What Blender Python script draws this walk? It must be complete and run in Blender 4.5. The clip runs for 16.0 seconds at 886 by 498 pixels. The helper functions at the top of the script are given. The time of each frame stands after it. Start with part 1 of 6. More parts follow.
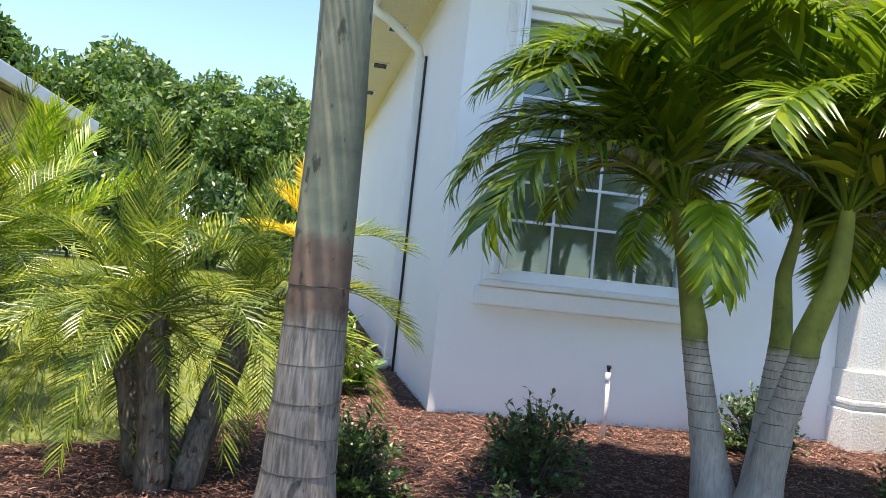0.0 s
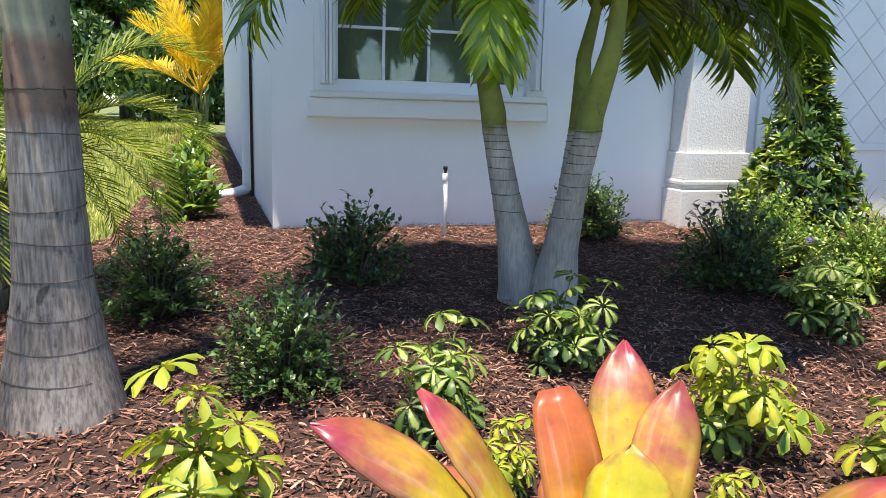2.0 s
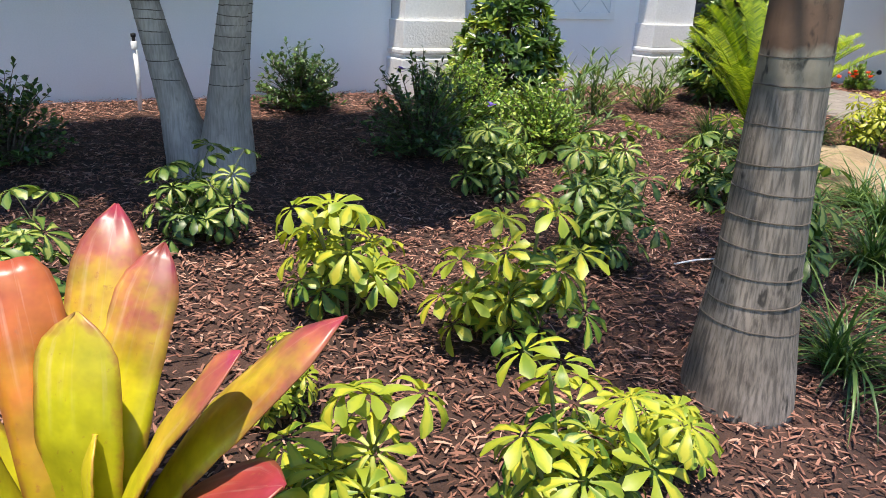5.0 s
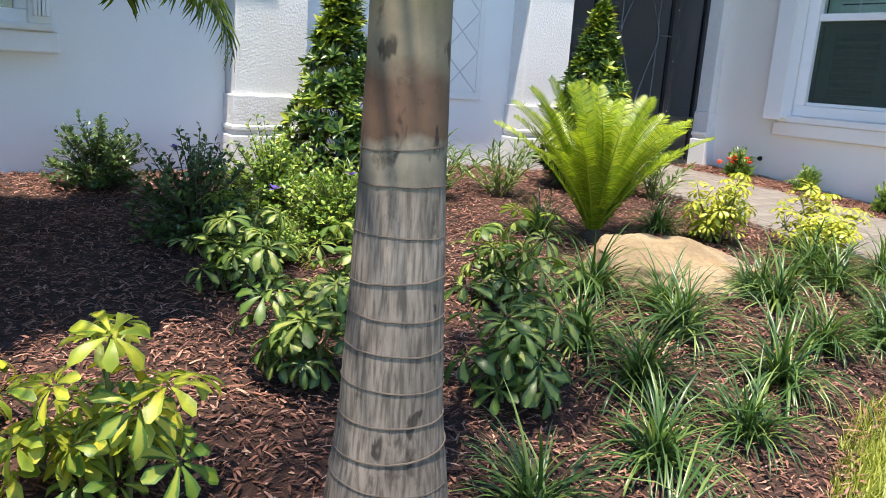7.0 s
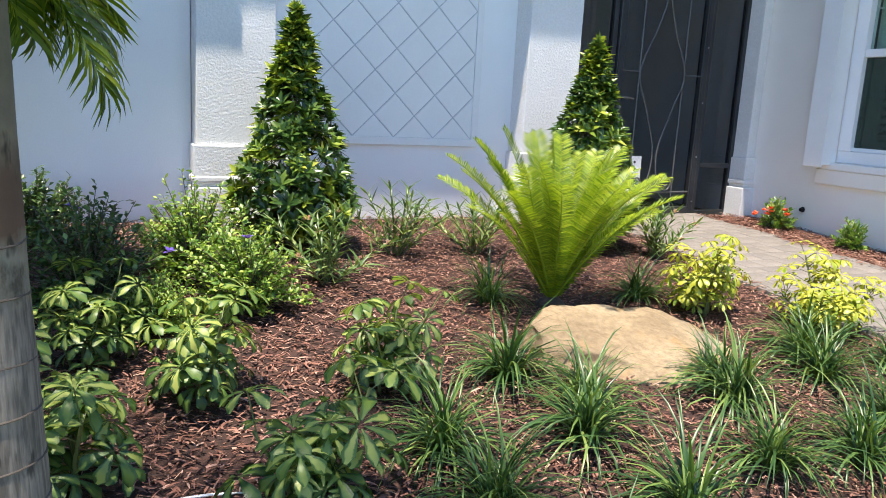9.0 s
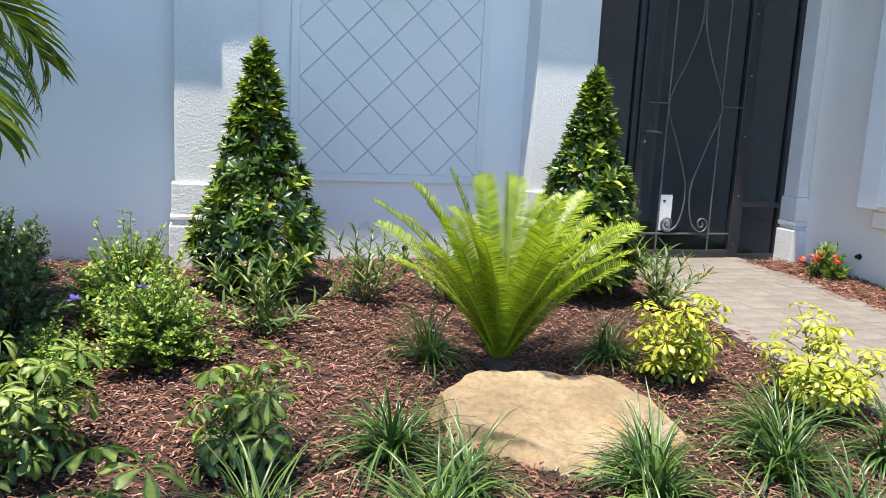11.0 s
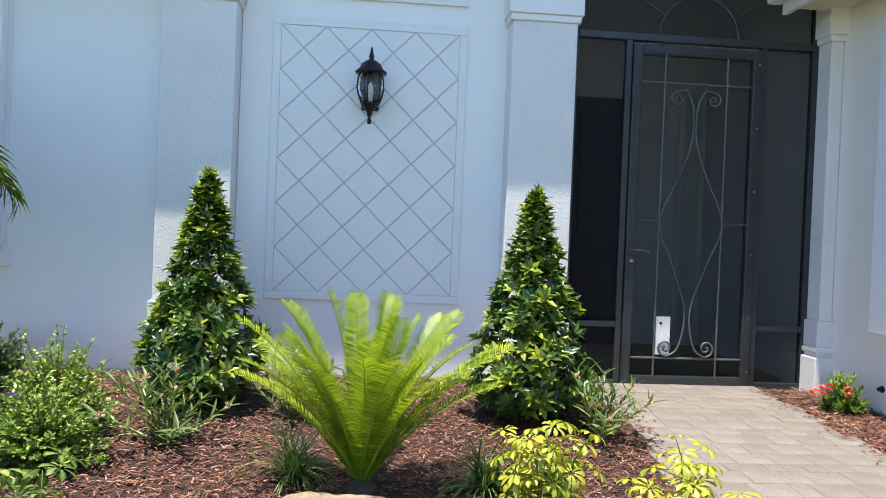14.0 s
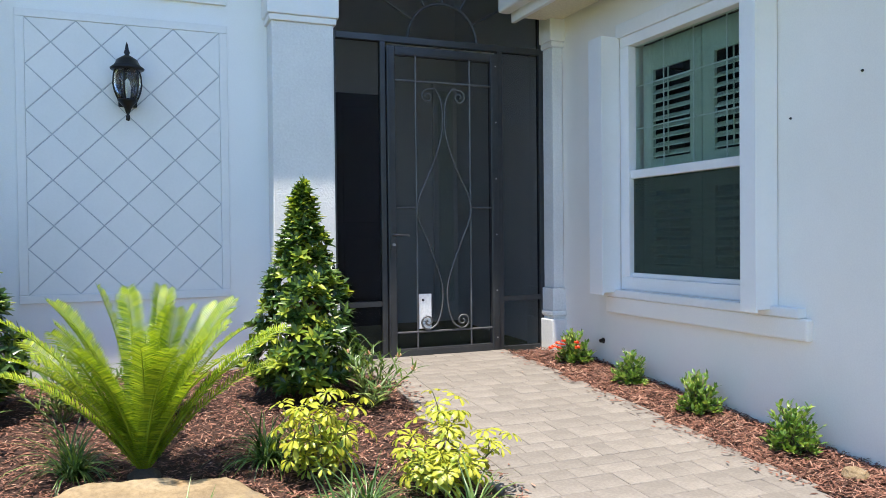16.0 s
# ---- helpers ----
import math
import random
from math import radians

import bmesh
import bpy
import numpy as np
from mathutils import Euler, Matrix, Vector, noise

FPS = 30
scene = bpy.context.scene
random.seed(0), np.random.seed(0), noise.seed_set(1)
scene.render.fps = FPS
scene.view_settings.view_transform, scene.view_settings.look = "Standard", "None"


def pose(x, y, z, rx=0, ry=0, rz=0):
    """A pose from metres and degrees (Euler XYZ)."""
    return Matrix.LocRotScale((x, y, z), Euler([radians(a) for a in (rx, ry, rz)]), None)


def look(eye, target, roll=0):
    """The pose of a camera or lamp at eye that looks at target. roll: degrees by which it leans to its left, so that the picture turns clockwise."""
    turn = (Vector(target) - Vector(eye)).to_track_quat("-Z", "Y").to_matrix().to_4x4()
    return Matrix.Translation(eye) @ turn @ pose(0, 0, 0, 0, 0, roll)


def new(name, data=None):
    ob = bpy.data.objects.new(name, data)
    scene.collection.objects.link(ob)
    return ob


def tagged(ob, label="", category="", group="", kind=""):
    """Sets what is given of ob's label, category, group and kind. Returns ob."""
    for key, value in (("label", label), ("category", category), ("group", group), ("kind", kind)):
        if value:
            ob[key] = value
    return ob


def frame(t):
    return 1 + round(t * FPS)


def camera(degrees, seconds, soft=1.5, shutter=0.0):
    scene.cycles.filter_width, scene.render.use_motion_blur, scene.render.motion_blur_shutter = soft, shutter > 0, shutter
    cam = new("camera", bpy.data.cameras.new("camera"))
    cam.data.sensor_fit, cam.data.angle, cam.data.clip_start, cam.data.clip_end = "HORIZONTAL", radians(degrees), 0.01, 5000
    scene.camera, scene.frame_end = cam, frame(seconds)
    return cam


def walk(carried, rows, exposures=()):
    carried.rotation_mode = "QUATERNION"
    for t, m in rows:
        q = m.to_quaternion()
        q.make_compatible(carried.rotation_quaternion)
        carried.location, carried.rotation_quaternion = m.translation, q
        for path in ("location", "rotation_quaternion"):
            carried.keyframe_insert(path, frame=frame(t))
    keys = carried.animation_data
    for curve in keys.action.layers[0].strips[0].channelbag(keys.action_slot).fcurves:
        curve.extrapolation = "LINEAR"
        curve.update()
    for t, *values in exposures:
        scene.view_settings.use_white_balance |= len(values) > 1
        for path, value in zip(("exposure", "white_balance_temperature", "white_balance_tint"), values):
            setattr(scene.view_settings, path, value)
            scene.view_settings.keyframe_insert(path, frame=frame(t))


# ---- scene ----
cam = camera(60.5, 16.0, soft=0.9)
PATH = [
    (0, (-4.877, -4.623, 0.854), (-4.549, -2.651, 0.923), 6.1),
    (0.5, (-4.689, -4.672, 0.838), (-4.428, -2.693, 0.719), 4.7),
    (1, (-4.547, -4.715, 0.824), (-4.345, -2.732, 0.656), 2.8),
    (1.5, (-4.463, -4.755, 0.795), (-4.137, -2.793, 0.591), 2.3),
    (2, (-4.384, -4.747, 0.757), (-3.834, -2.858, 0.399), 1.5),
    (2.3, (-4.328, -4.718, 0.726), (-3.643, -2.906, 0.23), 2.2),
    (2.5, (-4.302, -4.717, 0.711), (-3.545, -2.957, 0.135), 2.0),
    (3, (-4.259, -4.71, 0.694), (-3.41, -3.043, -0.013), 3.3),
    (3.5, (-4.192, -4.8, 0.697), (-3.319, -3.163, -0.049), 3.6),
    (3.7, (-4.126, -4.855, 0.701), (-3.252, -3.219, -0.048), 3.3),
    (5.8, (-3.502, -4.957, 0.722), (-2.466, -3.334, 0.182), 2.5),
    (6, (-3.395, -4.977, 0.726), (-2.347, -3.354, 0.207), 2.7),
    (6.5, (-3.151, -4.999, 0.741), (-2.085, -3.376, 0.261), 3.3),
    (7, (-2.879, -5.006, 0.747), (-1.81, -3.379, 0.291), 3.7),
    (7.5, (-2.657, -5.013, 0.776), (-1.609, -3.367, 0.34), 3.9),
    (8, (-2.402, -5.033, 0.809), (-1.403, -3.353, 0.387), 3.8),
    (8.5, (-2.205, -5.047, 0.829), (-1.276, -3.322, 0.431), 3.4),
    (8.7, (-2.126, -5.04, 0.832), (-1.224, -3.298, 0.442), 3.3),
    (9, (-2.0, -5.017, 0.844), (-1.142, -3.249, 0.468), 3.1),
    (9.2, (-1.933, -4.999, 0.852), (-1.104, -3.216, 0.486), 3.1),
    (11.3, (-1.027, -4.997, 0.953), (-0.483, -3.098, 0.64), 2.6),
    (11.5, (-0.934, -4.999, 0.957), (-0.423, -3.089, 0.657), 2.4),
    (12, (-0.673, -5.047, 0.956), (-0.243, -3.111, 0.699), 2.4),
    (12.5, (-0.45, -5.079, 0.976), (-0.108, -3.119, 0.773), 2.7),
    (13, (-0.208, -5.096, 0.97), (0.045, -3.116, 0.837), 2.7),
    (13.5, (-0.059, -5.144, 0.981), (0.135, -3.154, 0.912), 2.8),
    (14, (0.057, -5.256, 0.987), (0.241, -3.264, 0.962), 2.3),
    (14.5, (0.071, -5.372, 0.978), (0.318, -3.387, 0.98), 1.7),
    (15, (0.044, -5.445, 0.975), (0.419, -3.48, 0.973), 0.8),
    (15.5, (0.008, -5.54, 0.963), (0.559, -3.618, 0.95), 0.1),
    (16, (0.016, -5.591, 0.954), (0.772, -3.739, 0.92), -0.6),
]
walk(cam, [(t, look(eye, target, roll)) for t, eye, target, roll in PATH], [(0.0, 1.82, 6900, 13), (1.0, 1.92, 7000, 14), (1.5, 1.86, 6900, 13), (2.5, 1.46, 6700, 11), (3.5, 1.24, 6550, 11), (6.0, 1.62, 6700, 12), (9.0, 1.68, 6600, 12), (12.0, 1.58, 6550, 10), (16.0, 1.6, 6500, 10)])


# ---- light ----
SUN = Vector((-0.17, -0.164, 1.0)).normalized()
world = bpy.data.worlds.new("sky")
scene.world = world
world.use_nodes = True
sky = world.node_tree.nodes.new("ShaderNodeTexSky")
sky.sky_type, sky.sun_disc = "NISHITA", False
sky.sun_elevation = math.asin(SUN.z)
sky.sun_rotation = math.atan2(SUN.x, SUN.y)
sky.altitude = 2500
sky.air_density, sky.dust_density, sky.ozone_density = 1.0, 0.0, 2.0
tint = world.node_tree.nodes.new("ShaderNodeHueSaturation")
tint.inputs["Saturation"].default_value = 1.04
world.node_tree.links.new(sky.outputs[0], tint.inputs["Color"])
world.node_tree.links.new(tint.outputs[0], world.node_tree.nodes["Background"].inputs[0])
world.node_tree.nodes["Background"].inputs[1].default_value = 0.12
lamp = bpy.data.lights.new("sun", "SUN")
lamp.energy, lamp.angle, lamp.color = 3.15, radians(0.55), (1.0, 0.92, 0.79)
new("sun", lamp).matrix_world = look(SUN * 20, (0, 0, 0))


# ---- materials ----
def nodes_of(name):
    m = bpy.data.materials.new(name)
    m.use_nodes = True
    t = m.node_tree
    return m, t, t.nodes["Principled BSDF"]


def ramp(t, source, stops):
    r = t.nodes.new("ShaderNodeValToRGB")
    e = r.color_ramp.elements
    while len(e) < len(stops):
        e.new(0.5)
    for i, (p, c) in enumerate(stops):
        e[i].position, e[i].color = p, (*c, 1)
    t.links.new(source, r.inputs[0])
    return r.outputs[0]


def mix(t, factor, a, b, mode="MIX"):
    n = t.nodes.new("ShaderNodeMix")
    n.data_type, n.blend_type = "RGBA", mode
    for slot, value in ((0, factor), (6, a), (7, b)):
        if isinstance(value, (int, float)):
            n.inputs[slot].default_value = value
        elif isinstance(value, tuple):
            n.inputs[slot].default_value = (*value, 1)
        else:
            t.links.new(value, n.inputs[slot])
    return n.outputs[2]


def noise_of(t, scale, detail=4, rough=0.6, stretch=None, kind="Object"):
    c = t.nodes.new("ShaderNodeTexCoord")
    n = t.nodes.new("ShaderNodeTexNoise")
    n.inputs["Scale"].default_value, n.inputs["Detail"].default_value, n.inputs["Roughness"].default_value = scale, detail, rough
    vec = c.outputs[kind]
    if stretch:
        mp = t.nodes.new("ShaderNodeMapping")
        mp.inputs["Scale"].default_value = stretch
        t.links.new(vec, mp.inputs[0])
        vec = mp.outputs[0]
    t.links.new(vec, n.inputs["Vector"])
    return n.outputs[0]


def bump(t, p, height, strength, distance):
    b = t.nodes.new("ShaderNodeBump")
    b.inputs["Strength"].default_value, b.inputs["Distance"].default_value = strength, distance
    t.links.new(height, b.inputs["Height"])
    t.links.new(b.outputs[0], p.inputs["Normal"])


def surface(name, c1, c2, rough=0.8, scale=3.0, fine=40.0, relief=0.3, depth=0.004, metal=0.0, stretch=None, per_object=0.0, speck=0.16):
    """Two colours mottled at two sizes, with fine relief."""
    m, t, p = nodes_of(name)
    big = noise_of(t, scale, 5, 0.65, stretch)
    small = noise_of(t, fine, 4, 0.6, stretch)
    col = ramp(t, big, [(0.32, c1), (0.68, c2)])
    grain = ramp(t, small, [(0.3, (1 - speck,) * 3), (0.7, (1 + speck * 0.7,) * 3)])
    col = mix(t, 1.0, col, grain, "MULTIPLY")
    if per_object:
        info = t.nodes.new("ShaderNodeObjectInfo")
        shade = ramp(t, info.outputs["Random"], [(0.0, (1 - per_object,) * 3), (1.0, (1 + per_object,) * 3)])
        col = mix(t, 1.0, col, shade, "MULTIPLY")
    t.links.new(col, p.inputs["Base Color"])
    p.inputs["Roughness"].default_value, p.inputs["Metallic"].default_value = rough, metal
    if relief:
        bump(t, p, small, relief, depth)
    return m


def leafy(name, stops, gloss=0.42, glow=0.35, margin=None, along=None, spread=0.25, tone=(0.75, 1.3), by_object=False):
    """Leaf: colour by leaf, an edge colour across it, or a run of colours along it; light passes through."""
    m, t, p = nodes_of(name)
    geo = t.nodes.new("ShaderNodeNewGeometry")
    uv = t.nodes.new("ShaderNodeUVMap")
    cut = t.nodes.new("ShaderNodeSeparateXYZ")
    t.links.new(uv.outputs[0], cut.inputs[0])
    rnd = t.nodes.new("ShaderNodeObjectInfo").outputs["Random"] if by_object else geo.outputs["Random Per Island"]
    col = ramp(t, rnd, stops)
    if along:
        wob = noise_of(t, 14, 3)
        add = t.nodes.new("ShaderNodeMath")
        add.operation = "MULTIPLY_ADD"
        t.links.new(wob, add.inputs[0])
        add.inputs[1].default_value = 0.5
        sub = t.nodes.new("ShaderNodeMath")
        sub.operation = "SUBTRACT"
        t.links.new(cut.outputs[1], sub.inputs[0])
        sub.inputs[1].default_value = 0.25
        t.links.new(sub.outputs[0], add.inputs[2])
        col = ramp(t, add.outputs[0], along)
        # whitish lengthwise streaks on the outer half: glare put into the leaf colour
        mp = t.nodes.new("ShaderNodeMapping")
        mp.inputs["Scale"].default_value = (7, 1.1, 1)
        t.links.new(uv.outputs[0], mp.inputs[0])
        st = t.nodes.new("ShaderNodeTexNoise")
        st.inputs["Scale"].default_value, st.inputs["Detail"].default_value = 1.0, 4
        t.links.new(mp.outputs[0], st.inputs["Vector"])
        half = ramp(t, cut.outputs[1], [(0.5, (0, 0, 0)), (0.85, (0.75, 0.75, 0.75))])
        col = mix(t, mix(t, 1.0, ramp(t, st.outputs[0], [(0.55, (0, 0, 0)), (0.78, (0.8, 0.8, 0.8))]), half, "MULTIPLY"), col, (0.74, 0.60, 0.48))
        spots = ramp(t, noise_of(t, 55, 4, 0.7), [(0.62, (0, 0, 0)), (0.72, (0.6, 0.6, 0.6))])
        col = mix(t, spots, col, (0.35, 0.13, 0.05))
        off = t.nodes.new("ShaderNodeMath")
        off.operation = "SUBTRACT"
        t.links.new(cut.outputs[0], off.inputs[0])
        off.inputs[1].default_value = 0.5
        ab = t.nodes.new("ShaderNodeMath")
        ab.operation = "ABSOLUTE"
        t.links.new(off.outputs[0], ab.inputs[0])
        ad = t.nodes.new("ShaderNodeMath")
        ad.operation = "MULTIPLY_ADD"
        t.links.new(noise_of(t, 24, 4, 0.65), ad.inputs[0])
        ad.inputs[1].default_value = 0.3
        t.links.new(ab.outputs[0], ad.inputs[2])
        col = mix(t, ramp(t, ad.outputs[0], [(0.57, (0, 0, 0)), (0.66, (0.65, 0.65, 0.65))]), col, (0.40, 0.14, 0.06))
    if margin:
        off = t.nodes.new("ShaderNodeMath")
        off.operation = "SUBTRACT"
        t.links.new(cut.outputs[0], off.inputs[0])
        off.inputs[1].default_value = 0.5
        ab = t.nodes.new("ShaderNodeMath")
        ab.operation = "ABSOLUTE"
        t.links.new(off.outputs[0], ab.inputs[0])
        wob = noise_of(t, 45, 3)
        ad = t.nodes.new("ShaderNodeMath")
        ad.operation = "MULTIPLY_ADD"
        t.links.new(wob, ad.inputs[0])
        ad.inputs[1].default_value = 0.45
        t.links.new(ab.outputs[0], ad.inputs[2])
        edge = ramp(t, ad.outputs[0], [(0.44, (0, 0, 0)), (0.58, (1, 1, 1))])
        col = mix(t, edge, col, margin)
    patch = ramp(t, noise_of(t, 9, 4), [(0.3, (tone[0],) * 3), (0.7, (tone[1],) * 3)])
    col = mix(t, spread * 2, col, mix(t, 1.0, col, patch, "MULTIPLY"))
    t.links.new(col, p.inputs["Base Color"])
    p.inputs["Roughness"].default_value = gloss
    tr = t.nodes.new("ShaderNodeBsdfTranslucent")
    lit = mix(t, 1.0, col, (1.1, 1.15, 0.6), "MULTIPLY")
    t.links.new(lit, tr.inputs[0])
    ms = t.nodes.new("ShaderNodeMixShader")
    ms.inputs[0].default_value = glow
    t.links.new(p.outputs[0], ms.inputs[1])
    t.links.new(tr.outputs[0], ms.inputs[2])
    t.links.new(ms.outputs[0], t.nodes["Material Output"].inputs[0])
    return m


def striped(name, c1, c2, joint, rings, green=None, vivid=1.0):
    """Palm bark: fine upright fibres and stains; the upper part may turn to another colour."""
    m, t, p = nodes_of(name)
    fibre = noise_of(t, 1.0, 4, 0.55, (120, 120, 12))
    blot = noise_of(t, 5, 5, 0.65)
    col = mix(t, 1.0, ramp(t, blot, [(0.3, c1), (0.7, c2)]), ramp(t, fibre, [(0.38, (1 - 0.4 * vivid,) * 3), (0.6, (1 + 0.25 * vivid,) * 3)]), "MULTIPLY")
    if green:
        c = t.nodes.new("ShaderNodeTexCoord")
        cut = t.nodes.new("ShaderNodeSeparateXYZ")
        t.links.new(c.outputs["Object"], cut.inputs[0])
        wob = t.nodes.new("ShaderNodeMath")
        wob.operation = "MULTIPLY_ADD"
        t.links.new(noise_of(t, 16, 3), wob.inputs[0])
        wob.inputs[1].default_value = 0.08
        t.links.new(cut.outputs[2], wob.inputs[2])
        for level, width, shade in green:
            mr = t.nodes.new("ShaderNodeMapRange")
            mr.inputs[1].default_value, mr.inputs[2].default_value = level, level + width
            t.links.new(wob.outputs[0], mr.inputs[0])
            col = mix(t, mr.outputs[0], col, mix(t, 1.0, shade, ramp(t, blot, [(0.3, (0.55,) * 3), (0.7, (1.35,) * 3)]), "MULTIPLY"))
    stain = ramp(t, noise_of(t, 11, 5, 0.7, (1, 1, 0.6)), [(0.60, (1, 1, 1)), (0.70, (1 - 0.58 * vivid, 1 - 0.6 * vivid, 1 - 0.62 * vivid))])
    marks = ramp(t, noise_of(t, 24, 3, 0.5, (1, 1, 0.45)), [(0.64, (1, 1, 1)), (0.70, (1 - 0.7 * vivid,) * 3)])
    stain = mix(t, 1.0, stain, marks, "MULTIPLY")
    pale = ramp(t, noise_of(t, 3.3, 3), [(0.35, (0.82,) * 3), (0.7, (1.22,) * 3)])
    col = mix(t, 1.0, mix(t, 1.0, col, stain, "MULTIPLY"), pale, "MULTIPLY")
    t.links.new(col, p.inputs["Base Color"])
    p.inputs["Roughness"].default_value = 0.8
    bump(t, p, fibre, 0.35, 0.004)
    return m


def glass(name, tint, rough=0.02):
    m, t, p = nodes_of(name)
    p.inputs["Base Color"].default_value = (*tint, 1)
    p.inputs["Roughness"].default_value, p.inputs["Transmission Weight"].default_value, p.inputs["IOR"].default_value = rough, 1.0, 1.5
    return m


def screen(name, colour, clear):
    m, t, p = nodes_of(name)
    p.inputs["Base Color"].default_value = (*colour, 1)
    p.inputs["Roughness"].default_value, p.inputs["Specular IOR Level"].default_value = 0.6, 0.12
    tr = t.nodes.new("ShaderNodeBsdfTransparent")
    ms = t.nodes.new("ShaderNodeMixShader")
    ms.inputs[0].default_value = clear
    t.links.new(p.outputs[0], ms.inputs[1])
    t.links.new(tr.outputs[0], ms.inputs[2])
    t.links.new(ms.outputs[0], t.nodes["Material Output"].inputs[0])
    return m


STUCCO = surface("stucco", (0.83, 0.84, 0.845), (0.87, 0.875, 0.88), 0.85, 1.3, 110, 0.25, 0.003, speck=0.03)
# cream stucco, warmed further by reflected light put into its colour
STUCCO_WARM = surface("stucco_warm", (0.83, 0.80, 0.75), (0.88, 0.85, 0.80), 0.85, 1.1, 110, 0.2, 0.002, speck=0.03)
STUCCO_ROUGH = surface("stucco_rough", (0.72, 0.72, 0.71), (0.8, 0.8, 0.79), 0.85, 2.0, 60, 0.6, 0.008, speck=0.07)
TRIM = surface("white_trim", (0.78, 0.79, 0.79), (0.83, 0.83, 0.83), 0.5, 3, 60, 0.08, 0.001, speck=0.02)
SOFFIT = surface("soffit_cream", (0.72, 0.66, 0.5), (0.78, 0.72, 0.56), 0.7, 2, 60, 0.1, 0.002)
VINYL = surface("white_vinyl", (0.80, 0.81, 0.82), (0.84, 0.85, 0.86), 0.35, 2, 50, 0.04, 0.0005, speck=0.015)
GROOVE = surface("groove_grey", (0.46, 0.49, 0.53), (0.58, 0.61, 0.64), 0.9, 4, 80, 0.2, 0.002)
BRONZE = surface("dark_bronze", (0.04, 0.042, 0.047), (0.058, 0.06, 0.065), 0.38, 5, 90, 0.1, 0.001, 0.4)
SCROLLWORK = surface("grey_iron", (0.085, 0.085, 0.09), (0.14, 0.14, 0.145), 0.45, 8, 90, 0.25, 0.001, 0.3)
IRON = surface("black_iron", (0.012, 0.012, 0.013), (0.025, 0.025, 0.026), 0.4, 8, 90, 0.25, 0.001, 0.5)
STEEL = surface("brushed_steel", (0.4, 0.4, 0.41), (0.55, 0.55, 0.55), 0.3, 9, 120, 0.1, 0.001, 1.0)
DOORWOOD = surface("dark_red_door", (0.018, 0.008, 0.01), (0.034, 0.014, 0.016), 0.45, 3, 60, 0.2, 0.002, 0, (8, 8, 1))
SCREEN = screen("insect_screen", (0.016, 0.017, 0.02), 0.64)
FLYSCREEN = screen("window_fly_screen", (0.055, 0.082, 0.07), 0.48)
PAPER = surface("white_paper", (0.8, 0.8, 0.82), (0.86, 0.86, 0.87), 0.7, 6, 60, 0.05, 0.001)
INK = surface("print_ink", (0.02, 0.02, 0.02), (0.05, 0.05, 0.05), 0.7, 6, 60, 0.0)
PANE = glass("window_glass", (0.76, 0.9, 0.82))
LAMPGLASS = glass("clear_lamp_glass", (0.95, 0.97, 0.97))
BULB = surface("frosted_bulb", (0.8, 0.78, 0.7), (0.85, 0.83, 0.75), 0.4, 4, 40, 0.0)
SHUTTER = surface("shutter_paint", (0.62, 0.68, 0.62), (0.7, 0.75, 0.68), 0.5, 3, 50, 0.1, 0.001)
# near-black colour stands in for the lack of light indoors
DARKROOM = surface("interior_dimness", (0.05, 0.05, 0.055), (0.08, 0.08, 0.085), 0.9, 2, 30, 0.1, 0.002)
# mottled olive beige puts the pane's reflection of the ground into the blind's colour
BLIND_REFLECT = surface("blind_with_reflection", (0.27, 0.26, 0.2), (0.4, 0.38, 0.3), 0.8, 7, 60, 0.4, 0.006)
PAVER = surface("paver", (0.165, 0.146, 0.13), (0.238, 0.213, 0.19), 0.85, 4, 60, 0.5, 0.003, per_object=0.1, speck=0.16)
SAND = surface("joint_sand", (0.12, 0.104, 0.088), (0.25, 0.222, 0.19), 0.95, 20, 90, 0.5, 0.004)
# bed kept darker than the chips: shade in the gaps put into its colour
MULCHBED = surface("mulch_base", (0.03, 0.015, 0.011), (0.09, 0.043, 0.031), 0.95, 9, 90, 1.0, 0.02)


def sandstone():
    """Pale sandstone with ochre stains, grey weathering and fine pits."""
    m, t, p = nodes_of("sandstone")
    col = ramp(t, noise_of(t, 2.6, 5, 0.6), [(0.3, (0.19, 0.135, 0.078)), (0.5, (0.30, 0.222, 0.13)), (0.7, (0.38, 0.30, 0.19))])
    col = mix(t, ramp(t, noise_of(t, 4.2, 4, 0.55, (1, 1, 2)), [(0.54, (0, 0, 0)), (0.68, (0.75, 0.75, 0.75))]), col, (0.33, 0.18, 0.06))
    col = mix(t, ramp(t, noise_of(t, 3.1, 6, 0.7, (1.3, 0.8, 1)), [(0.58, (0, 0, 0)), (0.7, (0.7, 0.7, 0.7))]), col, (0.17, 0.145, 0.12))
    fine = noise_of(t, 34, 6, 0.7)
    col = mix(t, 1.0, col, ramp(t, fine, [(0.3, (0.68, 0.66, 0.64)), (0.62, (1.1, 1.1, 1.1))]), "MULTIPLY")
    t.links.new(col, p.inputs["Base Color"])
    p.inputs["Roughness"].default_value = 0.82
    bump(t, p, fine, 0.7, 0.012)
    return m


ROCK = sandstone()
TURF = surface("turf_soil", (0.11, 0.14, 0.035), (0.18, 0.21, 0.055), 0.95, 1.2, 60, 0.8, 0.02)
PVC = surface("white_pvc", (0.75, 0.76, 0.76), (0.82, 0.83, 0.83), 0.35, 6, 60, 0.05, 0.001)
ROOF = surface("roof_tile", (0.24, 0.20, 0.17), (0.36, 0.31, 0.27), 0.85, 3, 30, 0.6, 0.01)
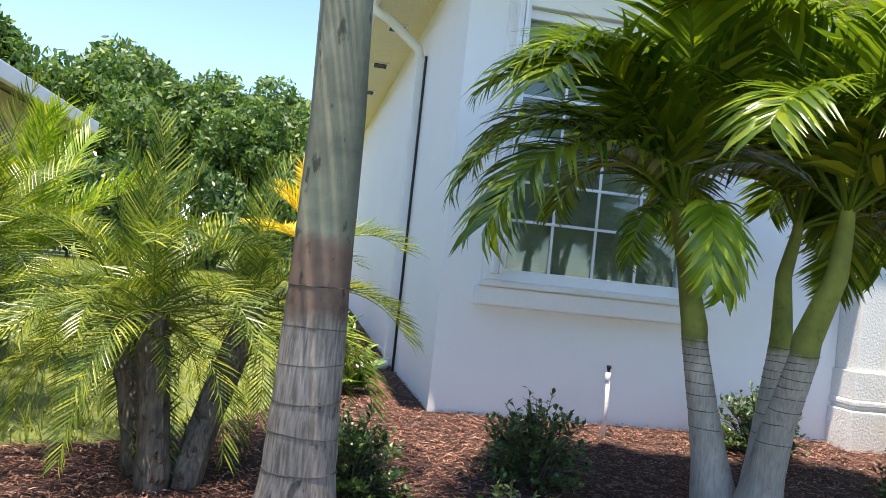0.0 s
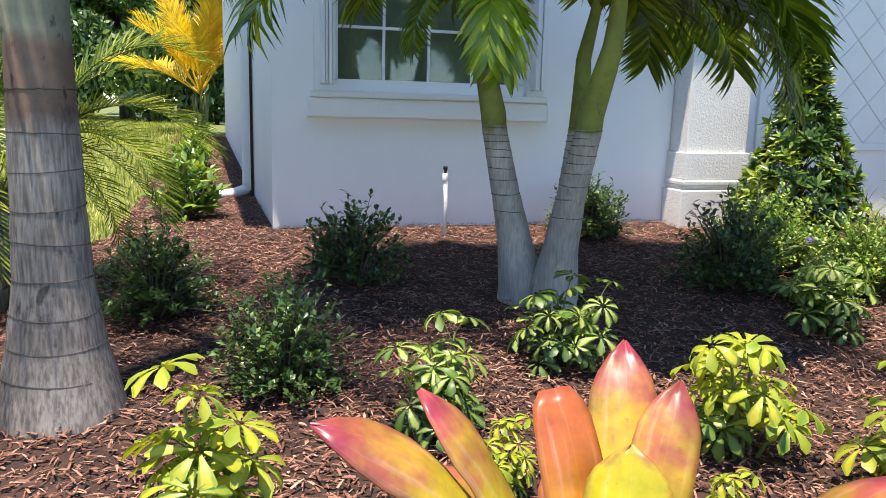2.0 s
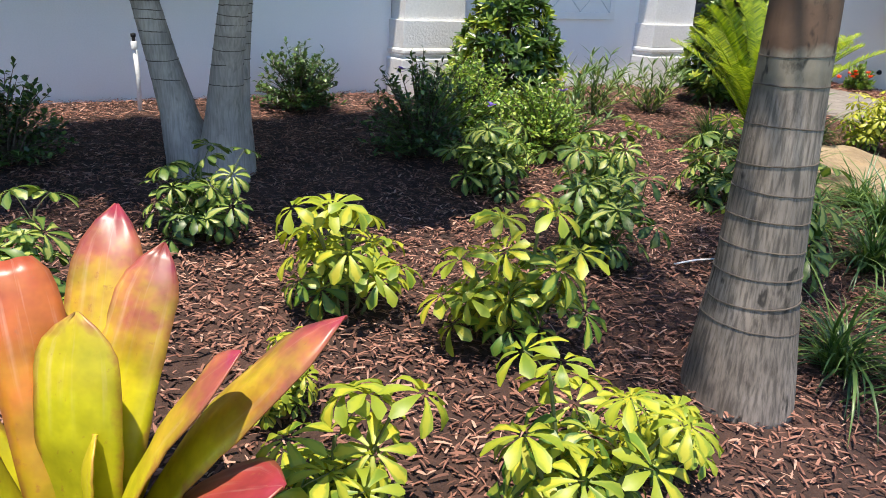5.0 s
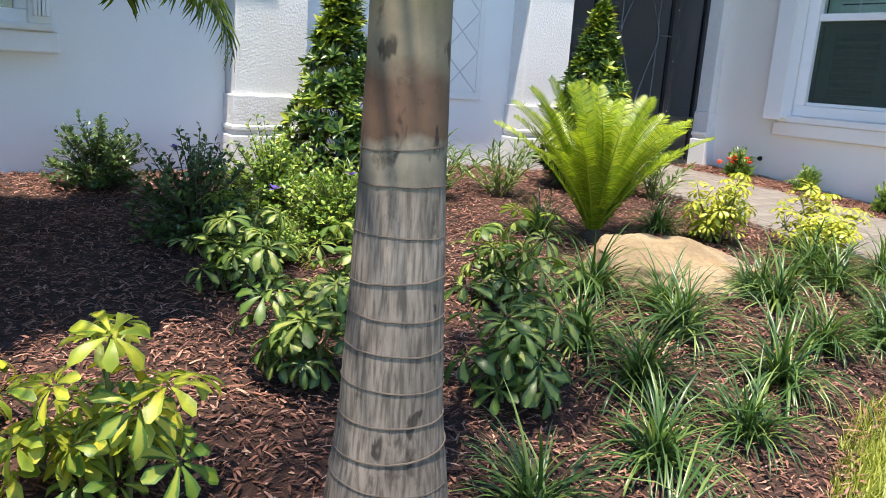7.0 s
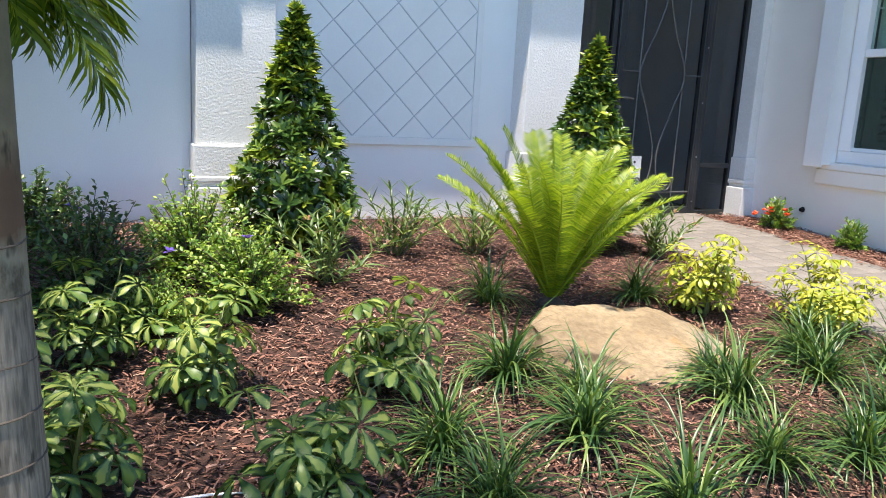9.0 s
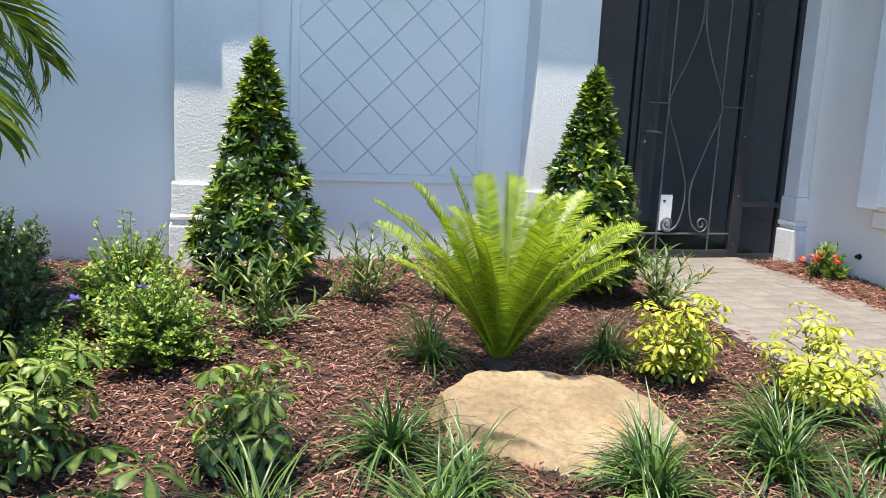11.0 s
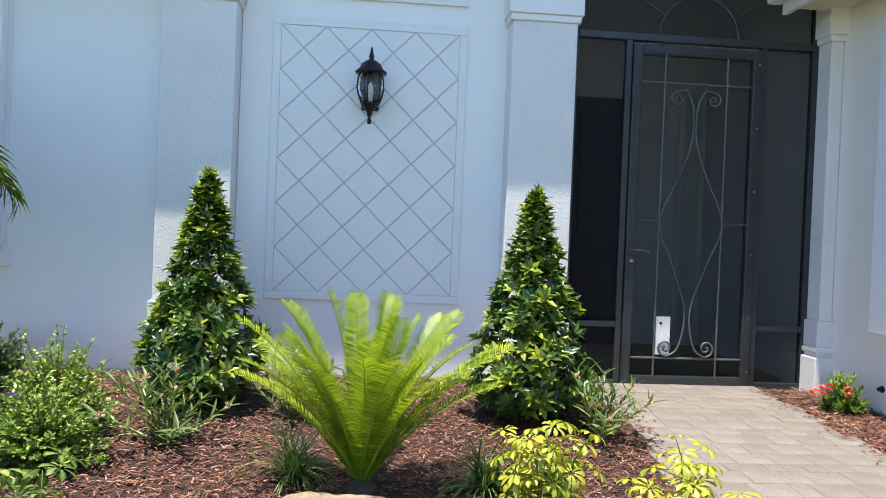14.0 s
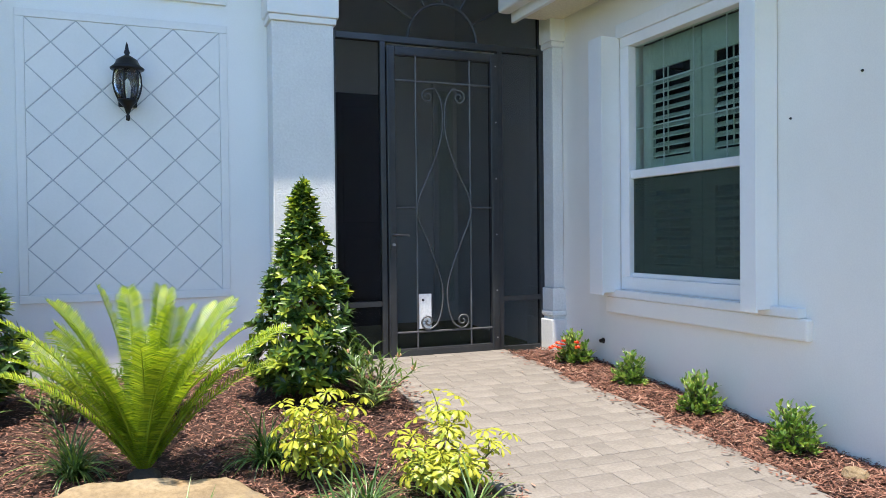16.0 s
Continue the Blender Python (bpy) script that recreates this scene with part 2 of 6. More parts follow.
BEIGE = surface("beige_stucco", (0.52, 0.45, 0.33), (0.58, 0.5, 0.38), 0.85, 2, 60, 0.3, 0.004)
BARK = surface("brown_bark", (0.05, 0.038, 0.026), (0.11, 0.085, 0.06), 0.9, 9, 60, 1.0, 0.01)
STEM = surface("green_stem", (0.09, 0.12, 0.035), (0.16, 0.18, 0.06), 0.6, 9, 60, 0.2, 0.002)
TWIG = surface("brown_twig", (0.08, 0.06, 0.04), (0.15, 0.115, 0.08), 0.8, 9, 60, 0.4, 0.003)
PALM_GREY = striped("grey_palm_bark", (0.165, 0.142, 0.128), (0.27, 0.24, 0.22), None, None,
                    [(0.86, 0.05, (0.15, 0.098, 0.074)), (1.08, 0.05, (0.18, 0.185, 0.135))])
PALM_BROWN = striped("weathered_palm_bark", (0.135, 0.11, 0.092), (0.24, 0.205, 0.175), None, None,
                     [(0.86, 0.02, (0.23, 0.2, 0.155)), (0.94, 0.03, (0.115, 0.066, 0.042)), (1.06, 0.05, (0.175, 0.145, 0.1)), (1.17, 0.05, (0.15, 0.13, 0.075))], 1.1)
PALM_V = striped("pale_palm_bark", (0.32, 0.288, 0.255), (0.42, 0.38, 0.34), None, None, [(0.80, 0.03, (0.20, 0.225, 0.05))], 0.45)
RINGDARK = surface("ring_scar", (0.07, 0.055, 0.045), (0.13, 0.105, 0.085), 0.9, 12, 70, 0.5, 0.003)
FIBRE = striped("shaggy_palm_stem", (0.07, 0.06, 0.045), (0.16, 0.13, 0.10), None, None)
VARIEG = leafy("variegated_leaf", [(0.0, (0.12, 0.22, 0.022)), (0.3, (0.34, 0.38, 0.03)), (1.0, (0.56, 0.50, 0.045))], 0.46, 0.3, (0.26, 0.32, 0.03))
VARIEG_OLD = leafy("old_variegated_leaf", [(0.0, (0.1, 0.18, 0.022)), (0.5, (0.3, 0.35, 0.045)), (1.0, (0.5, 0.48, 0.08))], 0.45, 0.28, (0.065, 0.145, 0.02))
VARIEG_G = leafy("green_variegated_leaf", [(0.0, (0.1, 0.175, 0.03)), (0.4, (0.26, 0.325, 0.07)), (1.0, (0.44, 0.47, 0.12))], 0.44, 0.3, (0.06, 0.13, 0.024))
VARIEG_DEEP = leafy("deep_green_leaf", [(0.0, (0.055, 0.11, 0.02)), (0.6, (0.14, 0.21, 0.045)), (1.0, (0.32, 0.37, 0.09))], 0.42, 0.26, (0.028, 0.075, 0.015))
YELLOW = leafy("yellow_leaf", [(0.0, (0.2, 0.3, 0.03)), (0.3, (0.45, 0.44, 0.045)), (1.0, (0.6, 0.54, 0.07))], 0.4, 0.3, (0.36, 0.4, 0.045))
DARKLEAF = leafy("dark_green_leaf", [(0.0, (0.03, 0.07, 0.022)), (0.7, (0.07, 0.135, 0.034)), (1.0, (0.19, 0.27, 0.07))], 0.33, 0.25)
LIGHTLEAF = leafy("light_green_leaf", [(0.0, (0.07, 0.16, 0.025)), (0.5, (0.17, 0.29, 0.045)), (1.0, (0.42, 0.5, 0.1))], 0.4, 0.3)
BOXLEAF = leafy("box_leaf", [(0.0, (0.07, 0.16, 0.03)), (0.5, (0.16, 0.28, 0.05)), (1.0, (0.36, 0.44, 0.10))], 0.36, 0.3)
TOPLEAF = leafy("laurel_leaf", [(0.0, (0.022, 0.055, 0.014)), (0.6, (0.055, 0.115, 0.022)), (1.0, (0.13, 0.2, 0.035))], 0.28, 0.22)
YOUNGTOP = leafy("young_laurel_leaf", [(0.0, (0.12, 0.2, 0.025)), (0.5, (0.25, 0.34, 0.04)), (1.0, (0.46, 0.48, 0.06))], 0.35, 0.32)
OLEAF = leafy("oleander_leaf", [(0.0, (0.06, 0.12, 0.03)), (0.6, (0.14, 0.22, 0.06)), (1.0, (0.32, 0.38, 0.12))], 0.4, 0.28)
LILY = leafy("strap_leaf", [(0.0, (0.028, 0.07, 0.02)), (0.6, (0.065, 0.135, 0.034)), (1.0, (0.2, 0.28, 0.07))], 0.36, 0.25, by_object=True)
CYCAD = leafy("cycad_leaf", [(0.0, (0.13, 0.225, 0.016)), (0.5, (0.25, 0.35, 0.022)), (1.0, (0.46, 0.53, 0.04))], 0.33, 0.36)
FROND = leafy("palm_leaf", [(0.0, (0.05, 0.1, 0.011)), (0.6, (0.13, 0.205, 0.018)), (1.0, (0.34, 0.40, 0.034))], 0.24, 0.36)
# brighter lime copy of the palm leaf, sunlight put into its colour
FROND_SUNLIT = leafy("sunlit_palm_leaf", [(0.0, (0.1, 0.19, 0.016)), (0.55, (0.2, 0.31, 0.02)), (1.0, (0.5, 0.58, 0.05))], 0.3, 0.35)
FINE = leafy("date_palm_leaf", [(0.0, (0.05, 0.095, 0.014)), (0.6, (0.155, 0.21, 0.025)), (1.0, (0.42, 0.44, 0.06))], 0.26, 0.3)
ARECA = leafy("areca_leaf", [(0.0, (0.13, 0.24, 0.02)), (0.6, (0.27, 0.38, 0.03)), (1.0, (0.48, 0.5, 0.05))], 0.35, 0.35)
GOLD = leafy("golden_leaf", [(0.0, (0.6, 0.38, 0.02)), (0.6, (0.78, 0.55, 0.03)), (1.0, (0.85, 0.68, 0.06))], 0.4, 0.4)
TREELEAF = leafy("tree_leaf", [(0.0, (0.035, 0.085, 0.018)), (0.6, (0.095, 0.175, 0.035)), (1.0, (0.22, 0.31, 0.07))], 0.5, 0.4)
DRY = leafy("dry_leaf", [(0.0, (0.10, 0.06, 0.03)), (1.0, (0.26, 0.18, 0.09))], 0.7, 0.2)
GRASS = leafy("grass_blade", [(0.0, (0.16, 0.2, 0.025)), (0.6, (0.31, 0.35, 0.05)), (1.0, (0.52, 0.5, 0.13))], 0.5, 0.3)
CHIPS = leafy("mulch_chip", [(0.0, (0.045, 0.019, 0.013)), (0.4, (0.17, 0.071, 0.047)), (0.8, (0.27, 0.125, 0.087)), (1.0, (0.42, 0.26, 0.195))], 0.8, 0.0)
BROMELIAD = leafy("bromeliad_leaf", [(0.0, (0.4, 0.4, 0.03)), (1.0, (0.5, 0.45, 0.03))], 0.36, 0.26, None,
                  [(0.0, (0.32, 0.33, 0.014)), (0.5, (0.54, 0.49, 0.018)), (0.72, (0.52, 0.33, 0.035)), (0.86, (0.44, 0.13, 0.075)), (1.0, (0.34, 0.045, 0.075))], 0.5, (0.58, 1.35))
BROM_ORANGE = leafy("orange_bromeliad_leaf", [(0.0, (0.6, 0.3, 0.05)), (1.0, (0.6, 0.3, 0.05))], 0.36, 0.26, None,
                    [(0.0, (0.32, 0.3, 0.02)), (0.35, (0.46, 0.30, 0.02)), (0.68, (0.48, 0.16, 0.025)), (1.0, (0.40, 0.085, 0.04))], 0.5, (0.6, 1.35))
BROM_GREEN = leafy("green_bromeliad_leaf", [(0.0, (0.5, 0.5, 0.03)), (1.0, (0.5, 0.5, 0.03))], 0.38, 0.26, None,
                   [(0.0, (0.36, 0.37, 0.014)), (0.6, (0.56, 0.53, 0.02)), (0.9, (0.56, 0.46, 0.03)), (1.0, (0.40, 0.16, 0.06))], 0.5, (0.64, 1.3))
BROM_RED = leafy("red_bromeliad_leaf", [(0.0, (0.6, 0.3, 0.05)), (1.0, (0.6, 0.3, 0.05))], 0.36, 0.26, None,
                 [(0.0, (0.32, 0.3, 0.018)), (0.3, (0.46, 0.36, 0.024)), (0.55, (0.44, 0.15, 0.04)), (0.8, (0.37, 0.06, 0.05)), (1.0, (0.3, 0.035, 0.05))], 0.5, (0.6, 1.35))
PETAL_RED = leafy("red_petal", [(0.0, (0.7, 0.05, 0.02)), (1.0, (0.85, 0.16, 0.05))], 0.5, 0.3)
PETAL_PURPLE = leafy("purple_petal", [(0.0, (0.10, 0.06, 0.42)), (1.0, (0.22, 0.14, 0.6))], 0.5, 0.3)
PETAL_PINK = leafy("pink_petal", [(0.0, (0.7, 0.4, 0.35)), (1.0, (0.8, 0.6, 0.5))], 0.5, 0.3)


# ---- building blocks ----
def level(x, y):
    """Height of the ground."""
    z = float(np.interp(y, (-9, -5.6, -4.6, -3.8, -3.2, -0.8, 0, 1.5, 9, 30), (-0.6, -0.58, -0.47, -0.31, -0.20, -0.03, 0, 0.02, 0.28, 0.3)))
    return z + 0.012 * noise.noise((x * 1.3, y * 1.3, 0))


class Shape:
    """Collects points, faces and leaf coordinates of one mesh."""

    def __init__(self):
        self.v, self.f, self.uv = [], [], []

    def add(self, points, faces, uvs=None):
        k = len(self.v)
        self.v += [tuple(p) for p in points]
        self.uv += uvs or [(0.5, 0.5)] * len(points)
        self.f += [tuple(i + k for i in q) for q in faces]
        return self

    def box(self, x0, x1, y0, y1, z0, z1, c=0.0):
        """A block with bevelled edges."""
        c = min(c, 0.45 * min(x1 - x0, y1 - y0, z1 - z0))
        if c <= 0:
            p = [(x, y, z) for x in (x0, x1) for y in (y0, y1) for z in (z0, z1)]
            return self.add(p, [(0, 1, 3, 2), (4, 6, 7, 5), (0, 4, 5, 1), (2, 3, 7, 6), (0, 2, 6, 4), (1, 5, 7, 3)])
        bm = bmesh.new()
        bmesh.ops.create_cube(bm, size=1)
        for v in bm.verts:
            v.co = ((x0 + x1) / 2 + v.co.x * (x1 - x0), (y0 + y1) / 2 + v.co.y * (y1 - y0), (z0 + z1) / 2 + v.co.z * (z1 - z0))
        bmesh.ops.bevel(bm, geom=bm.edges[:], offset=c, segments=2, affect="EDGES", profile=0.5)
        bm.verts.index_update()
        self.add([v.co[:] for v in bm.verts], [[v.index for v in q.verts] for q in bm.faces])
        bm.free()
        return self

    def tube(self, points, radii, n=8, caps=True):
        """A round rod along points."""
        pts = [Vector(p) for p in points]
        if isinstance(radii, (int, float)):
            radii = [radii] * len(pts)
        rows, up = [], None
        for i, p in enumerate(pts):
            d = (pts[min(i + 1, len(pts) - 1)] - pts[max(i - 1, 0)]).normalized()
            if up is None:
                up = d.orthogonal().normalized()
            up = (up - d * up.dot(d)).normalized()
            side = d.cross(up)
            for j in range(n):
                a = 2 * math.pi * j / n
                rows.append(p + (up * math.cos(a) + side * math.sin(a)) * radii[i])
        q = []
        for i in range(len(pts) - 1):
            for j in range(n):
                q.append((i * n + j, i * n + (j + 1) % n, (i + 1) * n + (j + 1) % n, (i + 1) * n + j))
        if caps:
            q += [tuple(range(n))[::-1], tuple((len(pts) - 1) * n + j for j in range(n))]
        return self.add(rows, q)

    def lathe(self, at, profile, n=16):
        """A turned body round an upright axis at a point: (radius, height) pairs."""
        return self.tube([(at[0], at[1], at[2] + h) for _, h in profile], [max(r, 1e-4) for r, _ in profile], n)

    def blade(self, p, d, n, length, width, bend, fold=0.12, segs=3, shape="oval", twist=0.0):
        """A leaf: a creased strip that bends down from its upper side."""
        p, d, n = Vector(p), Vector(d).normalized(), Vector(n)
        n = (n - d * n.dot(d))
        n = n.normalized() if n.length > 1e-5 else d.orthogonal().normalized()
        pts, uvs = [], []
        c, s = math.cos(bend / segs), math.sin(bend / segs)
        for i in range(segs + 1):
            k = i / segs
            if shape == "oval":
                w = math.sin(math.pi * min(0.97, 0.06 + 0.9 * k)) ** 0.75
            elif shape == "spoon":
                w = (0.16 + 0.9 * min(1, k / 0.66) ** 1.3) * (1 - max(0, (k - 0.74) / 0.26) ** 2.2 * 0.72)
            elif shape == "strap":
                w = (0.75 + 0.25 * math.sin(math.pi * k)) * (1 - k ** 5) + 0.02
            elif shape == "lance":
                w = min(1, 0.3 + 3 * k) * (1 - k) ** 0.6 + 0.02
            else:
                w = 1.0 - 0.93 * k
            side = d.cross(n)
            if twist:
                side = side * math.cos(twist * k) + n * math.sin(twist * k)
            w *= width / 2
            lift = n * (fold * w)
            pts += [p - side * w + lift, p, p + side * w + lift]
            uvs += [(0, k), (0.5, k), (1, k)]
            p = p + d * (length / segs)
            d, n = (d * c - n * s).normalized(), (n * c + d * s).normalized()
        q = []
        for i in range(segs):
            for j in (0, 1):
                q.append((i * 3 + j, i * 3 + j + 1, i * 3 + j + 4, i * 3 + j + 3))
        return self.add(pts, q, uvs)

    def mesh(self, name, material, smooth=False):
        me = bpy.data.meshes.new(name)
        me.from_pydata(self.v, [], self.f)
        layer = me.uv_layers.new(name="UVMap")
        idx = np.empty(len(me.loops), dtype=np.int32)
        me.loops.foreach_get("vertex_index", idx)
        layer.data.foreach_set("uv", np.asarray(self.uv, dtype=np.float32)[idx].ravel())
        me.materials.append(material)
        if smooth:
            me.polygons.foreach_set("use_smooth", [True] * len(me.polygons))
        me.update()
        return me


def part(name, shape, material, parent=None, label="", smooth=False):
    ob = new(name, shape.mesh(name, material, smooth))
    if name == "foliage":
        ob["kind"] = "stuff"
    if parent:
        ob.parent = parent
    return tagged(ob, label)


def thing(name, at, label, category, group=""):
    ob = new(name)
    ob.empty_display_size = 0.1
    ob.location = at
    return tagged(ob, label, category, group)


def fixed(name, shape, material, smooth=False):
    return tagged(part(name, shape, material, None, "", smooth), kind="structure")


def sheet(name, points, faces, material, kind, label="", category=""):
    me = bpy.data.meshes.new(name)
    me.from_pydata(points, [], faces)
    me.materials.append(material)
    return tagged(new(name, me), label, category, "", kind)


def ball(theta, phi):
    """A direction: theta round, phi up, in degrees."""
    a, b = radians(theta), radians(phi)
    return Vector((math.cos(a) * math.cos(b), math.sin(a) * math.cos(b), math.sin(b)))


UP = Vector((0, 0, 1))


# ---- ground, beds and path ----
BED = [(1.42, -3.35), (0.9, -3.62), (0.3, -3.76), (-0.5, -3.9), (-1.2, -4.25), (-2.0, -4.5), (-3.0, -4.6), (-4.2, -4.55), (-5.3, -4.0), (-6.4, -2.8), (-6.9, -1.7),
       (-6.2, -1.25), (-5.4, -0.95), (-5.0, -0.2), (-5.0, 2.5), (-5.1, 8.0), (-4.0, 8.0), (-4.0, 0.05), (1.5, 0.05), (1.62, -0.9), (1.5, -1.6), (1.42, -2.2)]
SIDEBED = [(2.76, -0.15), (3.3, -0.15), (3.3, -8.6), (2.76, -8.6)]


def inside(x, y, poly):
    x, y = np.asarray(x), np.asarray(y)
    hit = np.zeros(x.shape, bool)
    for (x0, y0), (x1, y1) in zip(poly, poly[1:] + poly[:1]):
        if y0 != y1:
            hit ^= ((y0 > y) != (y1 > y)) & (x < (x1 - x0) * (y - y0) / (y1 - y0) + x0)
    return hit


def ground_sheet():
    xs = sorted(set([-900, -300, -100, -50, -30, 30, 60, 100, 300, 900] + [round(-22 + 0.5 * i, 2) for i in range(75)]))
    ys = sorted(set([-900, -300, -100, -50, -30, 50, 100, 300, 900] + [round(-12 + 0.25 * i, 2) for i in range(145)]))
    pts = [(x, y, level(x, y)) for y in ys for x in xs]
    n = len(xs)
    sheet("ground", pts, [(j * n + i, j * n + i + 1, (j + 1) * n + i + 1, (j + 1) * n + i) for j in range(len(ys) - 1) for i in range(n - 1)], TURF, "structure")


def heights(x, y):
    base = np.interp(y, (-9, -5.6, -4.6, -3.8, -3.2, -0.8, 0, 1.5, 9, 30), (-0.6, -0.58, -0.47, -0.31, -0.20, -0.03, 0, 0.02, 0.28, 0.3))
    return base


def bed_sheet(name, poly, step):
    x0, x1 = min(p[0] for p in poly), max(p[0] for p in poly)
    y0, y1 = min(p[1] for p in poly), max(p[1] for p in poly)
    pts, faces, seen = [], [], {}

    def corner(i, j):
        if (i, j) not in seen:
            x, y = x0 + i * step, y0 + j * step
            seen[i, j] = len(pts)
            pts.append((x, y, float(heights(x, y)) + 0.015 + 0.005 * noise.noise((x * 6, y * 6, 3))))
        return seen[i, j]
    for i in range(int((x1 - x0) / step) + 1):
        for j in range(int((y1 - y0) / step) + 1):
            if inside(x0 + (i + 0.5) * step, y0 + (j + 0.5) * step, poly):
                faces.append((corner(i, j), corner(i + 1, j), corner(i + 1, j + 1), corner(i, j + 1)))
    sheet(name, pts, faces, MULCHBED, "structure")


def strips(name, xy, z, length, width, lean, bend, material, label, category, rng):
    """Very many small bent strips lying or standing on the ground, in one mesh."""
    n = len(xy)
    a = rng.uniform(0, 2 * math.pi, n)
    tilt = rng.uniform(lean[0], lean[1], n)
    d = np.stack([np.cos(a) * np.cos(tilt), np.sin(a) * np.cos(tilt), np.sin(tilt)], 1)
    s = np.stack([-np.sin(a), np.cos(a), rng.uniform(-0.4, 0.4, n)], 1)
    length, width = rng.uniform(*length, n)[:, None], rng.uniform(*width, n)[:, None]
    base = np.column_stack([xy, z])
    mid = base + d * length * 0.5 + np.array([0, 0, 1]) * length * bend
    tip = base + d * length
    w = s * width / 2
    v = np.stack([base - w, base + w, mid - w * 1.05, mid + w * 1.05, tip - w * 0.3, tip + w * 0.3], 1).reshape(-1, 3)
    k = np.arange(n)[:, None] * 6
    f = np.concatenate([k + np.array([0, 1, 3, 2]), k + np.array([2, 3, 5, 4])], 1).reshape(-1, 4)
    me = bpy.data.meshes.new(name)
    me.vertices.add(len(v))
    me.vertices.foreach_set("co", v.ravel())
    me.loops.add(f.size)
    me.loops.foreach_set("vertex_index", f.ravel().astype(np.int32))
    me.polygons.add(len(f))
    me.polygons.foreach_set("loop_start", np.arange(0, f.size, 4, dtype=np.int32))
    me.uv_layers.new(name="UVMap")
    me.update(calc_edges=True)
    me.validate()
    me.materials.append(material)
    return tagged(new(name, me), label, category, "", "stuff")


def scatter(rng, n, poly):
    x0, x1 = min(p[0] for p in poly), max(p[0] for p in poly)
    y0, y1 = min(p[1] for p in poly), max(p[1] for p in poly)
    x, y = rng.uniform(x0, x1, n), rng.uniform(y0, y1, n)
    keep = inside(x, y, poly)
    return x[keep], y[keep]


ground_sheet()
bed_sheet("mulch_bed", BED, 0.07)
bed_sheet("mulch_strip", SIDEBED, 0.07)
rng = np.random.default_rng(4)
x, y = scatter(rng, 430000, BED)
strips("bark_mulch", np.column_stack([x, y]), heights(x, y) + rng.uniform(0.012, 0.036, len(x)), (0.01, 0.047), (0.0028, 0.008), (-0.2, 0.28), 0.05,
       CHIPS, "reddish brown shredded bark mulch over the beds", "mulch", rng)
x, y = scatter(rng, 40000, SIDEBED)
strips("bark_mulch", np.column_stack([x, y]), heights(x, y) + rng.uniform(0.012, 0.036, len(x)), (0.015, 0.06), (0.0025, 0.008), (-0.3, 0.4), 0.06,
       CHIPS, "reddish brown shredded bark mulch beside the path", "mulch", rng)
x, y = scatter(rng, 110000, [(-7.5, -6.8), (1.44, -6.8), (1.42, -3.3), (0.9, -3.55), (0.3, -3.68), (-0.5, -3.82), (-1.2, -4.17), (-2.0, -4.44), (-3.0, -4.55), (-4.2, -4.5), (-5.3, -3.95), (-6.4, -2.75), (-7.5, -2.2)])
strips("lawn_grass", np.column_stack([x, y]), heights(x, y), (0.03, 0.085), (0.003, 0.006), (0.7, 1.5), 0.03, GRASS, "short yellowish green lawn grass", "grass", rng)
x, y = scatter(rng, 80000, [(-13, -2.5), (-6.9, -1.9), (-6.2, -1.2), (-5.37, -0.9), (-4.97, -0.2), (-5.0, 8), (-4.5, 16), (-13, 16)])
strips("lawn_grass", np.column_stack([x, y]), heights(x, y), (0.04, 0.1), (0.004, 0.011), (0.7, 1.5), 0.03, GRASS, "sunlit side lawn of short green grass", "grass", rng)

x, y = scatter(rng, 70000, [(-1.7, -4.38), (-1.2, -4.17), (-0.5, -3.83), (0.3, -3.69), (0.9, -3.56), (1.4, -3.32), (1.4, -4.1), (-0.4, -4.6), (-1.7, -4.95)])
keep = rng.random(len(x)) < np.clip((y + 4.95 - 0.274 * (x + 1.7)) / 0.6, 0, 1) ** 1.5
x, y = x[keep], y[keep]
strips("lawn_grass", np.column_stack([x, y]), heights(x, y) + 0.005, (0.02, 0.055), (0.002, 0.0045), (0.5, 1.5), 0.03, GRASS, "dense short lawn edge beside the mulch bed", "grass", rng)


# ---- the house ----
def box(name, x0, x1, y0, y1, z0, z1, material, c=0.0):
    return fixed(name, Shape().box(x0, x1, y0, y1, z0, z1, c), material)


def holed(name, x0, x1, y0, y1, z0, z1, hx0, hx1, hz0, hz1, material, axis="x"):
    """A wall with one opening through it; the wall runs along x or along y."""
    s = Shape()
    for a, b, c, d in ((x0, hx0, z0, z1), (hx1, x1, z0, z1), (hx0, hx1, z0, hz0), (hx0, hx1, hz1, z1)):
        s.box(a, b, y0, y1, c, d) if axis == "x" else s.box(y0, y1, a, b, c, d)
    return fixed(name, s, material)


EAVE = 2.98
holed("wall_left", -4.10, -1.36, 0.0, 0.2, -0.15, EAVE, -3.76, -2.47, 0.86, 2.60, STUCCO)
side = Shape()
side.add([(-4.10, 0.0, -0.15), (-4.34, 8.0, -0.15), (-4.34, 8.0, EAVE), (-4.10, 0.0, EAVE), (-3.9, 0.2, -0.15), (-4.2, 8.0, -0.15), (-4.2, 8.0, EAVE), (-3.9, 0.2, EAVE)],
         [(0, 3, 2, 1), (4, 5, 6, 7), (1, 2, 6, 5), (0, 1, 5, 4), (3, 7, 6, 2)])
fixed("wall_side", side, STUCCO)
box("wall_back", -4.2, 9.0, 8.0, 8.2, -0.15, EAVE, STUCCO)
box("wall_niche", -0.876, 0.947, 0.0, 0.2, -0.15, 3.6, STUCCO)
box("wall_attic", -1.36, 3.5, 0.004, 0.2, 3.02, 4.0, STUCCO)


